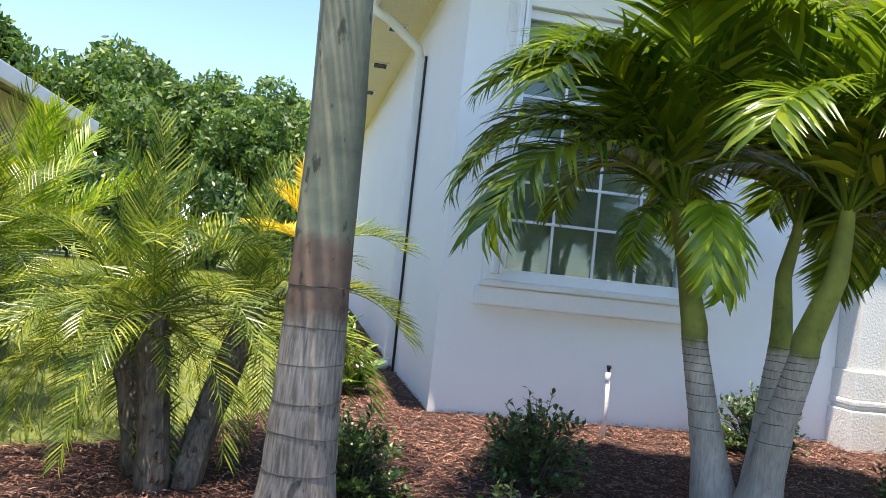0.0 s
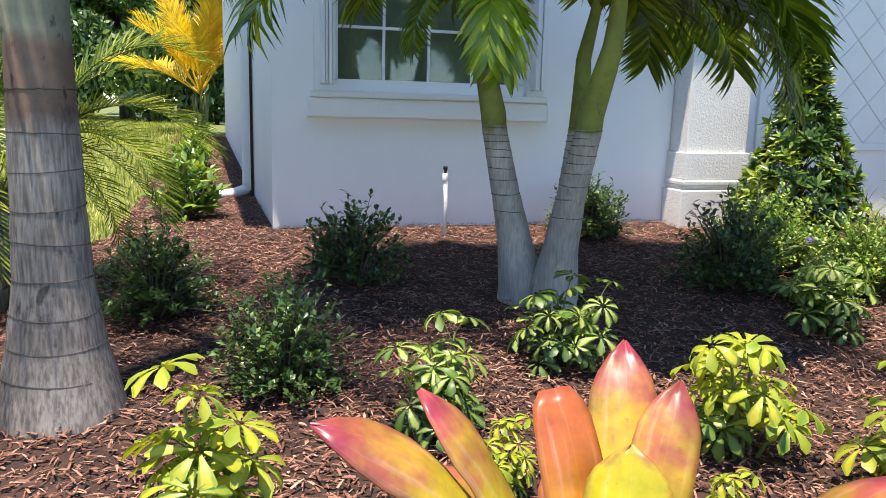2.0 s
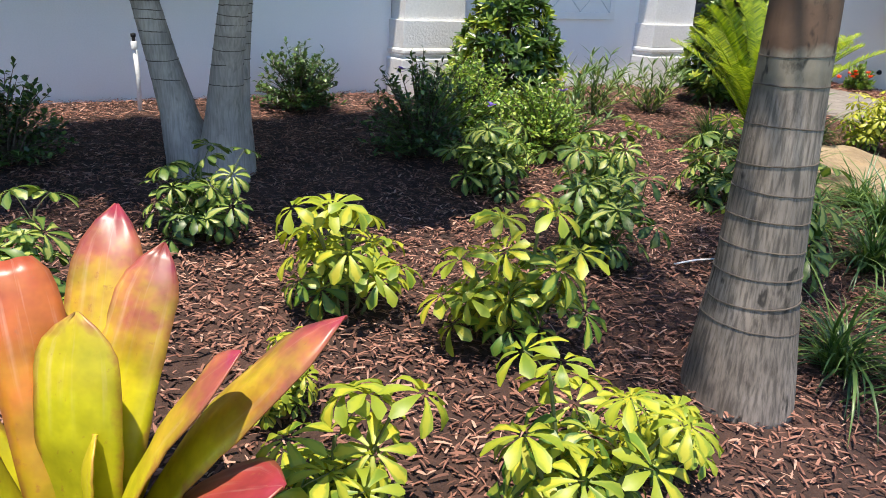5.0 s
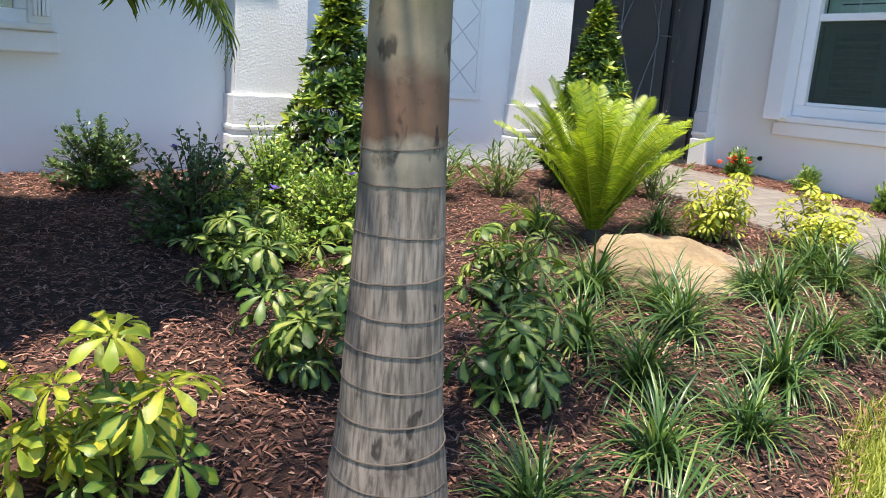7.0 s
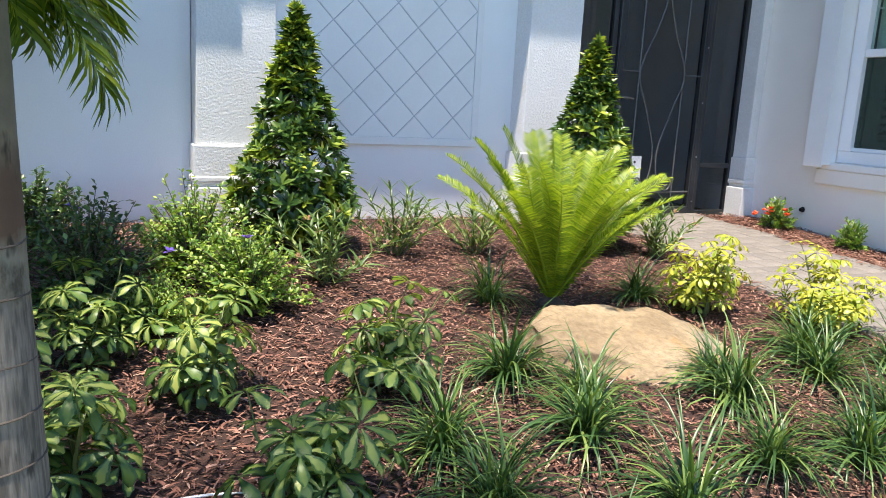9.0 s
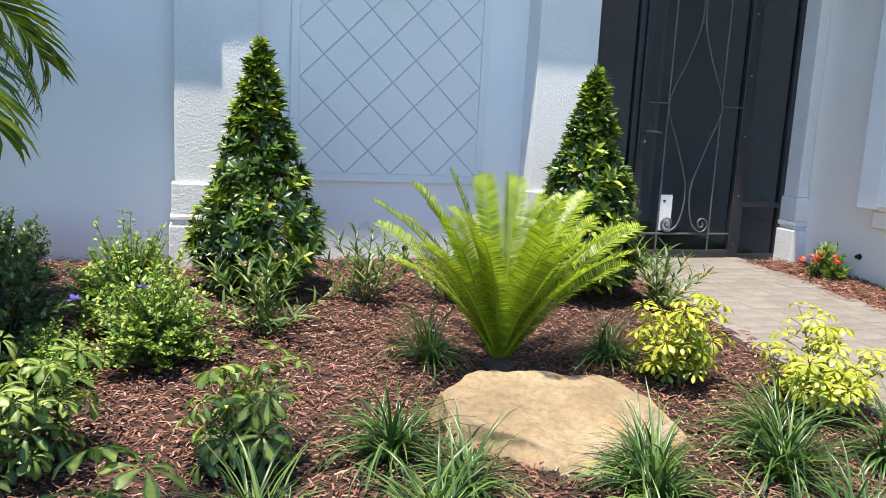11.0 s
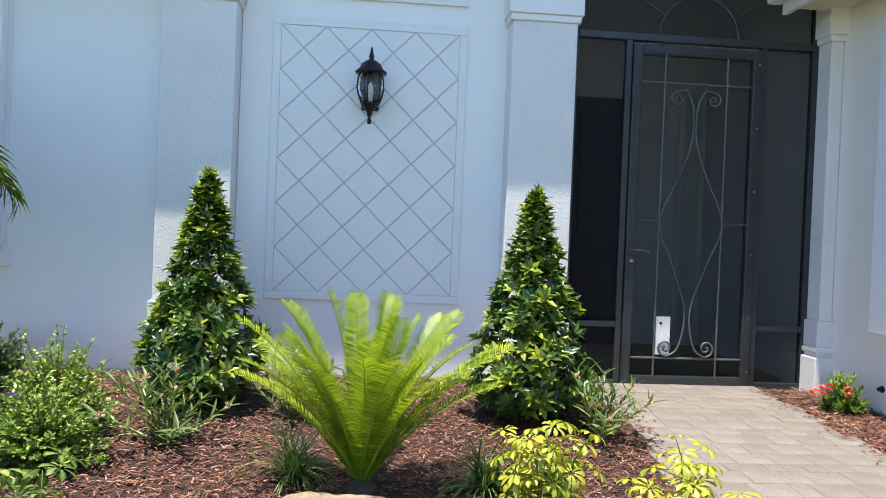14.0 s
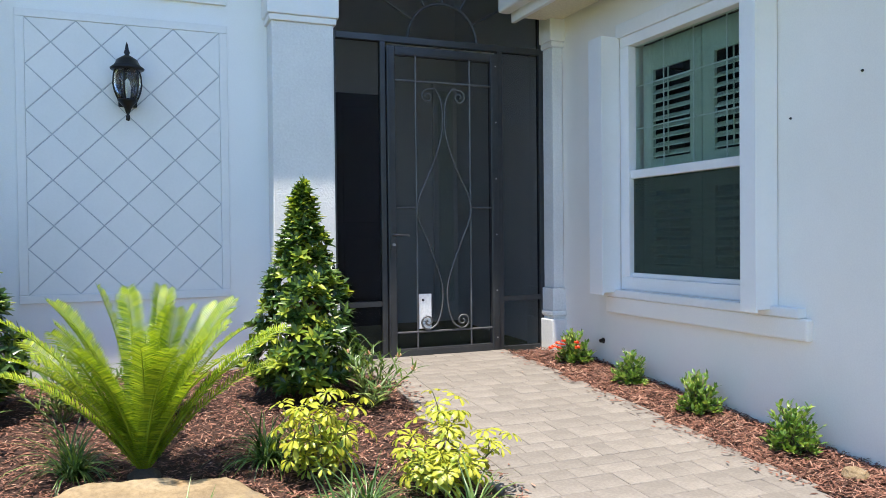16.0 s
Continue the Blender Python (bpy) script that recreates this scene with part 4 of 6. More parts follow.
def window_wing():
    """Tall sash window with plantation shutters inside; the wall runs along y."""
    X, y0, y1, z0, z1 = 3.29, -2.38, -1.0, 0.56, 2.36
    w = tagged(new("window_2"), kind="structure")
    f = 0.1

    def bar(name, a, b, c, e, d0=-0.012, d1=0.09, m=VINYL, lab=""):
        return part(name, Shape().box(X + d0, X + d1, a, b, c, e, min(0.006, (d1 - d0) / 3)), m, w, lab)
    bar("window_frame", y0, y1, z1 - 0.075, z1)
    bar("window_frame", y0, y1, z0, z0 + 0.09)
    bar("window_frame", y0, y0 + f, z0 + 0.09, z1 - 0.075)
    bar("window_frame", y1 - f, y1, z0 + 0.09, z1 - 0.075)
    bar("meeting_rail", y0 + f, y1 - f, 1.345, 1.405, 0.0, 0.08)
    bar("sash_rail", y0 + f, y1 - f, z0 + 0.09, z0 + 0.12, 0.01, 0.07)
    bar("pane", y0 + f, y1 - f, z0 + 0.1, 1.35, 0.04, 0.046, PANE).visible_shadow = False
    bar("pane", y0 + f, y1 - f, 1.4, z1 - 0.07, 0.05, 0.056, PANE).visible_shadow = False
    bar("fly_screen", y0 + f, y1 - f, z0 + 0.1, 1.35, 0.028, 0.03, FLYSCREEN)
    for k in range(1, 4):
        yy = y0 + f + (y1 - y0 - 2 * f) * k / 4
        bar("muntin", yy - 0.005, yy + 0.005, 1.4, z1 - 0.07, 0.060, 0.066)
    for zz in (1.7, 2.0):
        bar("muntin", y0 + f, y1 - f, zz - 0.005, zz + 0.005, 0.058, 0.064)
    for zz, dz, head in ((0.645, 0.7, 0.09), (1.39, 0.9, 0.19)):
        for yy in (y0 + 0.085, (y0 + y1) / 2 + 0.002):
            sh = thing("plantation_shutter", (X + 0.14, yy, zz), "pale green louvred shutter panel behind the window glass", "shutter", "inner shutters")
            for a, c, e, g in ((0, 0.11, 0, dz), (0.49, 0.6, 0, dz), (0.11, 0.49, 0, 0.09), (0.11, 0.49, dz - head, dz)):
                part("stile", Shape().box(-0.012, 0.012, a, c, e, g, 0.003), SHUTTER, sh)
            for k in range(int((dz - head - 0.1) / 0.062)):
                zc = 0.125 + k * 0.062
                part("louvre", Shape().add([(-0.022, 0.112, zc - 0.017), (-0.022, 0.488, zc - 0.017), (0.022, 0.488, zc + 0.017), (0.022, 0.112, zc + 0.017), (-0.019, 0.112, zc - 0.024), (-0.019, 0.488, zc - 0.024), (0.025, 0.488, zc + 0.01), (0.025, 0.112, zc + 0.01)],
                                           [(0, 1, 2, 3), (4, 7, 6, 5), (0, 4, 5, 1), (2, 6, 7, 3)]), SHUTTER, sh)
            part("tilt_rod", Shape().tube([(-0.034, 0.3, 0.1), (-0.034, 0.3, dz - head - 0.01)], 0.006, 6), SHUTTER, sh)
    part("window_sill", Shape().box(X - 0.045, X + 0.01, -2.66, -0.85, 0.38, 0.5, 0.012), STUCCO_WARM, w)
    part("window_sill", Shape().box(X - 0.06, X + 0.01, -2.62, -0.9, 0.5, 0.555, 0.008), TRIM, w)
    part("surround", Shape().box(X - 0.03, X + 0.005, y0 - 0.03, y1 + 0.03, z1, z1 + 0.1, 0.006), TRIM, w)
    for a, wide in ((-0.99, 0.165), (-2.435, 0.115)):
        sh = thing("storm_shutter", (X, a, 0), "folded white accordion storm shutter beside the window", "shutter", "storm shutters")
        n = 5
        for k in range(n):
            q = wide / n
            part("fold", Shape().box(-0.155 + 0.01 * (k % 2), -0.004, k * q + 0.002, k * q + q - 0.003, 0.535, 2.37, 0.003), VINYL, sh)
        part("lead_post", Shape().box(-0.165, -0.15, 0.0, wide, 0.52, 2.37, 0.003), VINYL, sh)
    # room shell behind the window, its dimness put into the wall colour
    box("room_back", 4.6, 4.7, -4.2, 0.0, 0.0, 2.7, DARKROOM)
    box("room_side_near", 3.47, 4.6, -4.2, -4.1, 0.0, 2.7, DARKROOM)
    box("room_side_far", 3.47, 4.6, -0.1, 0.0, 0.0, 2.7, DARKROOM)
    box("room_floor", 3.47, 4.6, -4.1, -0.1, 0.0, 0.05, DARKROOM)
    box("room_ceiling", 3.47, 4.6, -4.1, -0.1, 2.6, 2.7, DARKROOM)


window_front()
window_wing()

# downspout at the side wall, sprinkler riser, short stake
dsp = thing("downspout", (-4.195, 1.6, 0), "white metal downspout with elbows on the side wall", "downspout")
part("pipe", Shape().box(-0.045, 0.035, -0.04, 0.04, 0.12, 2.62, 0.012), TRIM, dsp)
part("elbow", Shape().tube([(0, 0, 2.6), (-0.03, 0, 2.7), (-0.3, -0.08, 2.88), (-0.42, -0.1, 2.93), (-0.43, -0.1, 3.05)], 0.04, 10), TRIM, dsp, "", True)
part("spout", Shape().tube([(0, 0, 0.14), (-0.02, 0, 0.09), (-0.12, -0.02, 0.055), (-0.25, -0.05, 0.04)], 0.045, 10), TRIM, dsp, "corrugated white elbow", True)
# black rod added as the shadow line along the downspout's edge
shadow_rod = thing("downspout_shadow_rod", (-4.165, 1.5, 0), "thin dark rod added as the shadow line beside the downspout", "cable")
part("cable", Shape().tube([(0, 0, 0.0), (0, 0, 1.5), (0.0, 0, 2.62)], 0.011, 8), IRON, shadow_rod)
rs = thing("sprinkler_riser", (-3.10, -0.345, level(-3.1, -0.345)), "white plastic sprinkler riser with a black nozzle", "sprinkler")
part("riser_pipe", Shape().tube([(0, 0, -0.02), (0.008, 0, 0.2), (0.0, 0, 0.38)], 0.0125, 10), PVC, rs, "", True)
part("coupling", Shape().lathe((0, 0, 0.355), [(0.016, 0), (0.017, 0.004), (0.017, 0.04), (0.013, 0.045)], 12), PVC, rs, "", True)
part("nozzle", Shape().lathe((0, 0, 0.4), [(0.009, 0), (0.009, 0.02), (0.014, 0.022), (0.014, 0.04), (0.002, 0.044)], 12), IRON, rs, "black nozzle", True)
st = thing("irrigation_stake", (0.02, -0.42, level(0, -0.42)), "short black irrigation stake in the mulch", "stake")
part("shaft", Shape().tube([(0, 0, -0.02), (0, 0, 0.17)], 0.014, 8), IRON, st)
part("cap", Shape().lathe((0, 0, 0.165), [(0.018, 0), (0.02, 0.01), (0.018, 0.03), (0.004, 0.034)], 10), IRON, st)


for yy, zz in ((-2.522, 1.564), (-2.954, 1.732)):
    stud = thing("wall_stud", (3.29, yy, zz), "tiny dark shutter stud in the white wall", "stud", "shutter studs")
    part("washer", Shape().tube([(0.0, 0, 0), (-0.004, 0, 0)], 0.007, 10), IRON, stud)
    part("pin", Shape().tube([(-0.003, 0, 0), (-0.012, 0, 0)], 0.0035, 8), IRON, stud)
port = thing("wall_port", (3.29, -0.754, 0.154), "small dark pipe stub low on the white wall", "pipe")
part("stub", Shape().tube([(0.0, 0, 0), (-0.03, 0, 0)], 0.014, 10), IRON, port)
part("flange", Shape().tube([(0.0, 0, 0), (-0.006, 0, 0)], 0.022, 12), IRON, port)


# ---- plants ----
def along(p, d, length, steps, fall):
    """Points of a stalk that bows down by its weight."""
    p, d = Vector(p), Vector(d).normalized()
    out = [(p.copy(), d.copy())]
    for k in range(steps):
        p = p + d * (length / steps)
        d = (d - UP * (fall / steps) * (0.4 + 1.2 * k / steps)).normalized()
        out.append((p.copy(), d.copy()))
    return out


def feather(seed, elev, length, fall, pairs, leaf, width, bend, open0=62, open1=28, lift=0.25, bare=0.14, segs=2, thick=0.008, ragged=0.15, blunt=False):
    """A feather leaf growing along +x at an elevation, with its stalk and leaflets in one mesh."""
    r = random.Random(seed)
    s, stalk = Shape(), Shape()
    line = along((0, 0, 0), ball(0, elev), length, 18, fall)
    stalk.tube([p for p, _ in line], [thick * (1.15 - k / 18) for k in range(19)], 5)
    for i in range(pairs):
        k = bare + (1 - bare) * (i + 0.5) / pairs
        q = k * 18
        j = min(int(q), 17)
        p = line[j][0].lerp(line[j + 1][0], q - j)
        d = line[j][1]
        side0 = Vector((0, 1, 0))
        n = side0.cross(d) * -1
        if n.z < 0:
            n = -n
        ang = radians(open0 + (open1 - open0) * k)
        size = leaf * (0.45 + 0.55 * math.sin(math.pi * min(1, 0.12 + 0.86 * k)) ** 0.7) * r.uniform(1 - ragged, 1 + ragged)
        if blunt:
            size = leaf * min(1.0, 0.55 + 1.7 * k) * min(1.0, 0.5 + (1 - k) * 6) * r.uniform(1 - ragged, 1 + ragged)
        for sg in (-1, 1):
            v = d * math.cos(ang) + side0 * sg * math.sin(ang) + n * (lift + r.uniform(-0.12, 0.12))
            s.blade(p, v, n + side0 * sg * -0.3, size, width * r.uniform(0.8, 1.15), bend * r.uniform(0.6, 1.4), 0.25, segs, "lance")
    return stalk, s


FEATHERS = {}


def feather_mesh(kind, elev, variant):
    key = (kind, elev, variant)
    if key not in FEATHERS:
        seed = variant * 97 + elev * 7 + len(kind)
        if kind == "adonidia":
            s, m = feather(seed, elev, 1.12, 2.5, 48, 0.40, 0.036, 1.0, 64, 32, 0.15, 0.16, 3, 0.011), FROND
        elif kind == "lime":
            s, m = feather(seed, elev, 0.62, 3.0, 18, 0.24, 0.036, 1.2, 44, 24, 0.1, 0.2, 3, 0.008), FROND_SUNLIT
        elif kind == "date":
            s, m = feather(seed, elev, 0.95, 2.1, 34, 0.21, 0.0145, 0.35, 58, 30, 0.3, 0.1, 2, 0.006), FINE
        elif kind == "areca":
            s, m = feather(seed, elev, 1.15, 1.0, 36, 0.30, 0.022, 0.7, 55, 28, 0.3, 0.2, 2, 0.008), ARECA
        elif kind == "gold":
            s, m = feather(seed, elev, 1.5, 0.9, 30, 0.45, 0.04, 0.7, 50, 28, 0.3, 0.25, 2, 0.012), GOLD
        elif kind == "royal":
            s, m = feather(seed, elev, 1.25, 1.5, 44, 0.36, 0.022, 0.9, 62, 30, 0.25, 0.15, 2, 0.014), FROND
        elif kind == "dry":
            s, m = feather(seed, elev, 0.5, 2.2, 26, 0.22, 0.012, 1.4, 50, 20, 0.1, 0.1, 2, 0.006), DRY
        else:
            s, m = feather(seed, elev + 9, 0.80, 1.0, 84, 0.068, 0.0112, 0.25, 80, 62, 0.25, 0.06, 2, 0.007, 0.05, True), CYCAD
        FEATHERS[key] = tuple(q.mesh(kind + "_frond", m, True) for q in s)
    return FEATHERS[key]


def fronds(parent, at, kind, rows, r, name="frond"):
    """Sets feather leaves round a crown: rows of (turn, elevation, size)."""
    for turn, elev, size in rows:
        stalk, leaflets = feather_mesh(kind, elev, r.randrange(2))
        ob = new(name, stalk)
        ob.parent = parent
        tagged(new("foliage", leaflets), kind="stuff").parent = ob
        ob.matrix_basis = Matrix.Translation(at) @ pose(0, 0, 0, r.uniform(-14, 14), 0, turn) @ Matrix.Scale(size, 4)


def crown(r, n, elevs, sizes=(0.85, 1.1)):
    off = r.uniform(0, 360)
    return [(off + 137.5 * k + r.uniform(-12, 12), elevs[k * len(elevs) // n], r.uniform(*sizes)) for k in range(n)]


def palm_trunk(parent, profile, material, rings, r, axis=None):
    """Ringed trunk; profile of (height, radius, dx, dy); rings are thin dark scars standing proud."""
    hs = [p[0] for p in profile]

    def at(h):
        return tuple(float(np.interp(h, hs, [p[k] for p in profile])) for k in (1, 2, 3))
    n, steps = 28, 60
    line, radii = [], []
    for k in range(steps + 1):
        h = hs[0] + (hs[-1] - hs[0]) * k / steps
        w, dx, dy = at(h)
        near = min((abs(h - q) for q in rings), default=1)
        line.append((dx, dy, h))
        radii.append(w * (1 + 0.012 * noise.noise((h * 9, w * 50, 1)) - (0.02 if near < 0.012 else 0)))
    part("trunk", Shape().tube(line, radii, n), material, parent, "", True)
    for q in rings:
        w, dx, dy = at(q)
        tilt, ph = r.uniform(0.02, 0.10), r.uniform(0, 6.28)
        loop = []
        for k in range(37):
            a = 2 * math.pi * k / 36
            loop.append((dx + math.cos(a) * w * 0.998, dy + math.sin(a) * w * 0.998, q + tilt * w * math.sin(a + ph) + 0.002 * noise.noise((a * 3, q * 20, 2))))
        part("ring_scar", Shape().tube(loop, [0.0015 + 0.0017 * abs(noise.noise((k * 0.5, q * 31, 4))) for k in range(37)], 5, False), RINGDARK, parent)


def tall_palm(at, profile, material, rings, seed, label, leaves=9):
    r = random.Random(seed)
    p = thing("palm_tree", at, label, "palm tree")
    palm_trunk(p, profile, material, rings, r)
    top = profile[-1]
    # crown added out of view overhead; its leaf count sets the dappled shade below
    rows = crown(r, leaves, (80, 60, 60, 40, 40, 15), (0.8, 1.0))
    fronds(p, (top[2], top[3], top[0] - 0.03), "royal", rows, r)
    return p


def twin_palm():
    """Cluster of three slim palms that share a root, with arching leaves."""
    r = random.Random(12)
    at = (-3.05, -1.70, level(-3.05, -1.70))
    p = thing("palm_cluster", at, "triple-stemmed palm with pale ringed trunks and glossy arching fronds", "palm tree")
    heads = []
    for base, mid, ring, tip, w in (((-0.05, 0.07), (-0.14, 0.09), (-0.20, 0.10), (-0.32, 0.12), 1.0), ((0.04, -0.06), (0.06, -0.15), (0.08, -0.24), (0.12, -0.36), 1.0), ((0.12, 0.06), (0.17, 0.10), (0.21, 0.12), (0.30, 0.2), 0.85)):
        prof = [(-0.05, 0.118 * w, *base), (0.08, 0.106 * w, base[0] * 1.05, base[1]), (0.3, 0.075 * w, (base[0] + mid[0]) / 2, (base[1] + mid[1]) / 2), (0.5, 0.062 * w, *mid), (0.78, 0.054 * w, *ring), (0.84, 0.055 * w, ring[0] * 1.03, ring[1]), (1.1, 0.040 * w, (ring[0] + tip[0]) / 2, tip[1]), (1.3, 0.029 * w, *tip), (1.44, 0.016 * w, tip[0] * 1.04, tip[1])]
        palm_trunk(p, prof, PALM_V, [0.42, 0.5, 0.56, 0.61, 0.655, 0.69, 0.725, 0.755, 0.785], r)
        heads.append((tip[0], tip[1], 1.33))
    # some steep fronds, mostly out of view, are added to deepen the shade underneath
    fronds(p, heads[0], "adonidia", [(178, 45, 1.02), (200, 35, 1.02), (150, 55, 1.0), (120, 45, 0.75), (75, 65, 0.75), (192, 65, 1.02), (215, 60, 1.05), (300, 75, 0.95), (20, 75, 0.9), (60, 45, 0.85), (35, 65, 0.95), (100, 65, 0.9), (165, 65, 1.02), (130, 75, 1.05), (225, 75, 1.1)], r)
    fronds(p, (heads[0][0] + 0.05, heads[0][1] - 0.1, 1.36), "lime", [(252, 5, 0.9), (272, -10, 0.85)], r)
    fronds(p, (heads[0][0] - 0.02, heads[0][1] - 0.08, 1.34), "adonidia", [(205, 5, 0.42), (185, -10, 0.36)], r)
    fronds(p, heads[1], "adonidia", [(5, 35, 0.95), (25, 45, 1.05), (345, 55, 0.9), (300, 65, 0.9), (55, 45, 0.85), (95, 65, 0.75), (180, 75, 1.0), (350, 70, 1.1), (250, 70, 0.9), (35, 65, 1.1), (258, 55, 0.8), (215, 55, 0.85), (285, 45, 0.75), (130, 45, 0.8), (155, 60, 0.95), (280, 75, 1.05)], r)
    fronds(p, heads[2], "adonidia", [(338, 20, 1.0), (318, 30, 0.85), (10, 30, 0.95), (31, 40, 1.06), (38, 30, 0.85), (70, 55, 0.75), (120, 65, 0.75), (40, 65, 0.9), (330, 75, 1.05), (200, 75, 1.05), (265, 75, 0.95)], r)
    fronds(p, (heads[2][0], heads[2][1], 1.95), "dry", [(k * 45 + 10, -15 if k % 2 else 15, 0.9) for k in range(8)], r, "dry_flower_stalk")
    part("flower_stem", Shape().tube([(heads[2][0], heads[2][1], 1.3), (heads[2][0] - 0.02, heads[2][1], 1.96)], 0.012, 6), STEM, p)


def date_palms():
    """Pygmy date palms: shaggy short stems, fine arching leaves."""
    for k, (x, y, stems, scale, lab) in enumerate((
            (-5.42, -1.42, ((0.03, -0.16, -0.05, -0.1, 0.66), (-0.06, 0.03, -0.22, 0.15, 0.62), (0.14, -0.1, 0.31, 0.17, 0.68)), 0.95, "pygmy date palm clump with three shaggy stems"),
            (-6.75, -0.75, ((0, 0, -0.05, 0.0, 0.7), (0.15, 0.1, 0.3, 0.15, 0.85)), 1.0, "pygmy date palm with fine arching leaves on the lawn edge"))):
        r = random.Random(40 + k)
        p = thing("date_palm", (x, y, level(x, y)), lab, "palm tree", "pygmy date palms")
        for bx, by, tx, ty, h in stems:
            s = Shape()
            line = [(bx + (tx - bx) * q ** 1.3, by + (ty - by) * q ** 1.3, h * q) for q in [i / 14 for i in range(15)]]
            s.tube([(bx, by, -0.05)] + line, [0.075] + [0.058 + 0.02 * abs(noise.noise((i * 1.7, k, bx))) for i in range(15)], 12)
            for i in range(90):
                q = r.random()
                a = r.uniform(0, 360)
                c = Vector((bx + (tx - bx) * q ** 1.3, by + (ty - by) * q ** 1.3, h * q))
                s.blade(c + ball(a, 0) * 0.055, ball(a, 45), UP, r.uniform(0.04, 0.08), 0.024, -0.5, 0.1, 1, "taper")
            part("stem", s, FIBRE, p)
            rows = crown(r, 23, (85, 60, 60, 35, 35, 15, 15, -5, -25), (0.66 * scale, 0.95 * scale))
            if tx > 0.3:
                rows += [(358, 60, 0.88), (345, 35, 0.82), (12, 35, 0.85), (25, 60, 0.9), (350, 15, 0.68)]
            fronds(p, (tx, ty, h), "date", rows, r)
    for k, (x, y, n, h, kind, lab) in enumerate(((-6.8, 0.6, 16, 0.45, "areca", "areca palm with yellow-green upright fronds"), (-7.4, 0.6, 14, 0.5, "areca", "areca palm with yellow-green upright fronds"),
                                                 (-4.72, 8.6, 18, 0.65, "gold", "golden-leaved palm at the far house corner"))):
        r = random.Random(60 + k)
        p = thing("areca_palm", (x, y, level(x, y)), lab, "palm tree", "areca palms")
        for i in range(n // 2):
            a = r.uniform(0, 360)
            part("cane", Shape().tube([ball(a, 0) * 0.08, ball(a, 0) * 0.12 + UP * h], [0.022, 0.016], 7), STEM, p)
        fronds(p, (0, 0, h), kind, [(137.5 * i, (75, 75, 60, 60, 35)[i % 5], r.uniform(0.85, 1.15)) for i in range(n)], r)


def umbrella_shape(seed, height, radius, count, leaf=1.0):
    """Stems, young leaves and old leaves of an umbrella shrub: whorls of drooping spoon-shaped leaflets."""
    r = random.Random(seed)
    stems, young, old = Shape(), Shape(), Shape()
    tips = []
    for k in range(6):
        a, out = 60 * k + r.uniform(-25, 25), radius * r.uniform(0.1, 0.85)
        h = height * (1.0 if k == 2 else r.uniform(0.35, 0.85)) * (1 - 0.2 * out / radius)
        top = ball(a, 0) * out + UP * h
        base = ball(a, 0) * 0.03
        midp = base.lerp(top, 0.5) - ball(a, 0) * 0.02
        stems.tube([base - UP * 0.03, midp, top], [0.008, 0.006, 0.004], 6)
        tips.append((base, midp, top, a))
    for i in range(count):
        base, midp, top, a = tips[i % 6]
        q = 1 - 0.72 * (i / count) ** 1.1 * r.uniform(0.85, 1.1)
        p = midp.lerp(top, q * 2 - 1) if q > 0.5 else base.lerp(midp, max(0.2, q * 2))
        az = a + 137.5 * (i // 6) + r.uniform(-35, 35)
        d = ball(az, r.uniform(25, 75) if q > 0.8 else r.uniform(5, 45))
        hub = p + d * r.uniform(0.07, 0.125)
        stems.tube([p, p.lerp(hub, 0.6) + UP * 0.006, hub], 0.0018, 4, False)
        axis = (d * 0.7 + UP * 0.7 + ball(r.uniform(0, 360), 0) * 0.2).normalized()
        s1 = axis.orthogonal().normalized()
        s2 = axis.cross(s1)
        n = r.choice((7, 7, 8, 9))
        ph, size, droop = r.uniform(0, 6.28), r.uniform(0.058, 0.088) * leaf, r.uniform(0.7, 1.5)
        leaves = young if q > 0.58 + r.uniform(-0.14, 0.14) else old
        for k in range(n):
            b = ph + 2 * math.pi * k / n + r.uniform(-0.1, 0.1)
            v = (s1 * math.cos(b) + s2 * math.sin(b)) - axis * (0.25 * droop - 0.3 + r.uniform(-0.1, 0.1))
            v.normalize()
            stalk = hub + v * 0.012
            leaves.blade(stalk, v, axis, size * r.uniform(0.8, 1.15), size * r.uniform(0.36, 0.44), droop * r.uniform(0.7, 1.2), 0.22, 4, "spoon", r.uniform(-0.25, 0.25))
    return stems, young, old


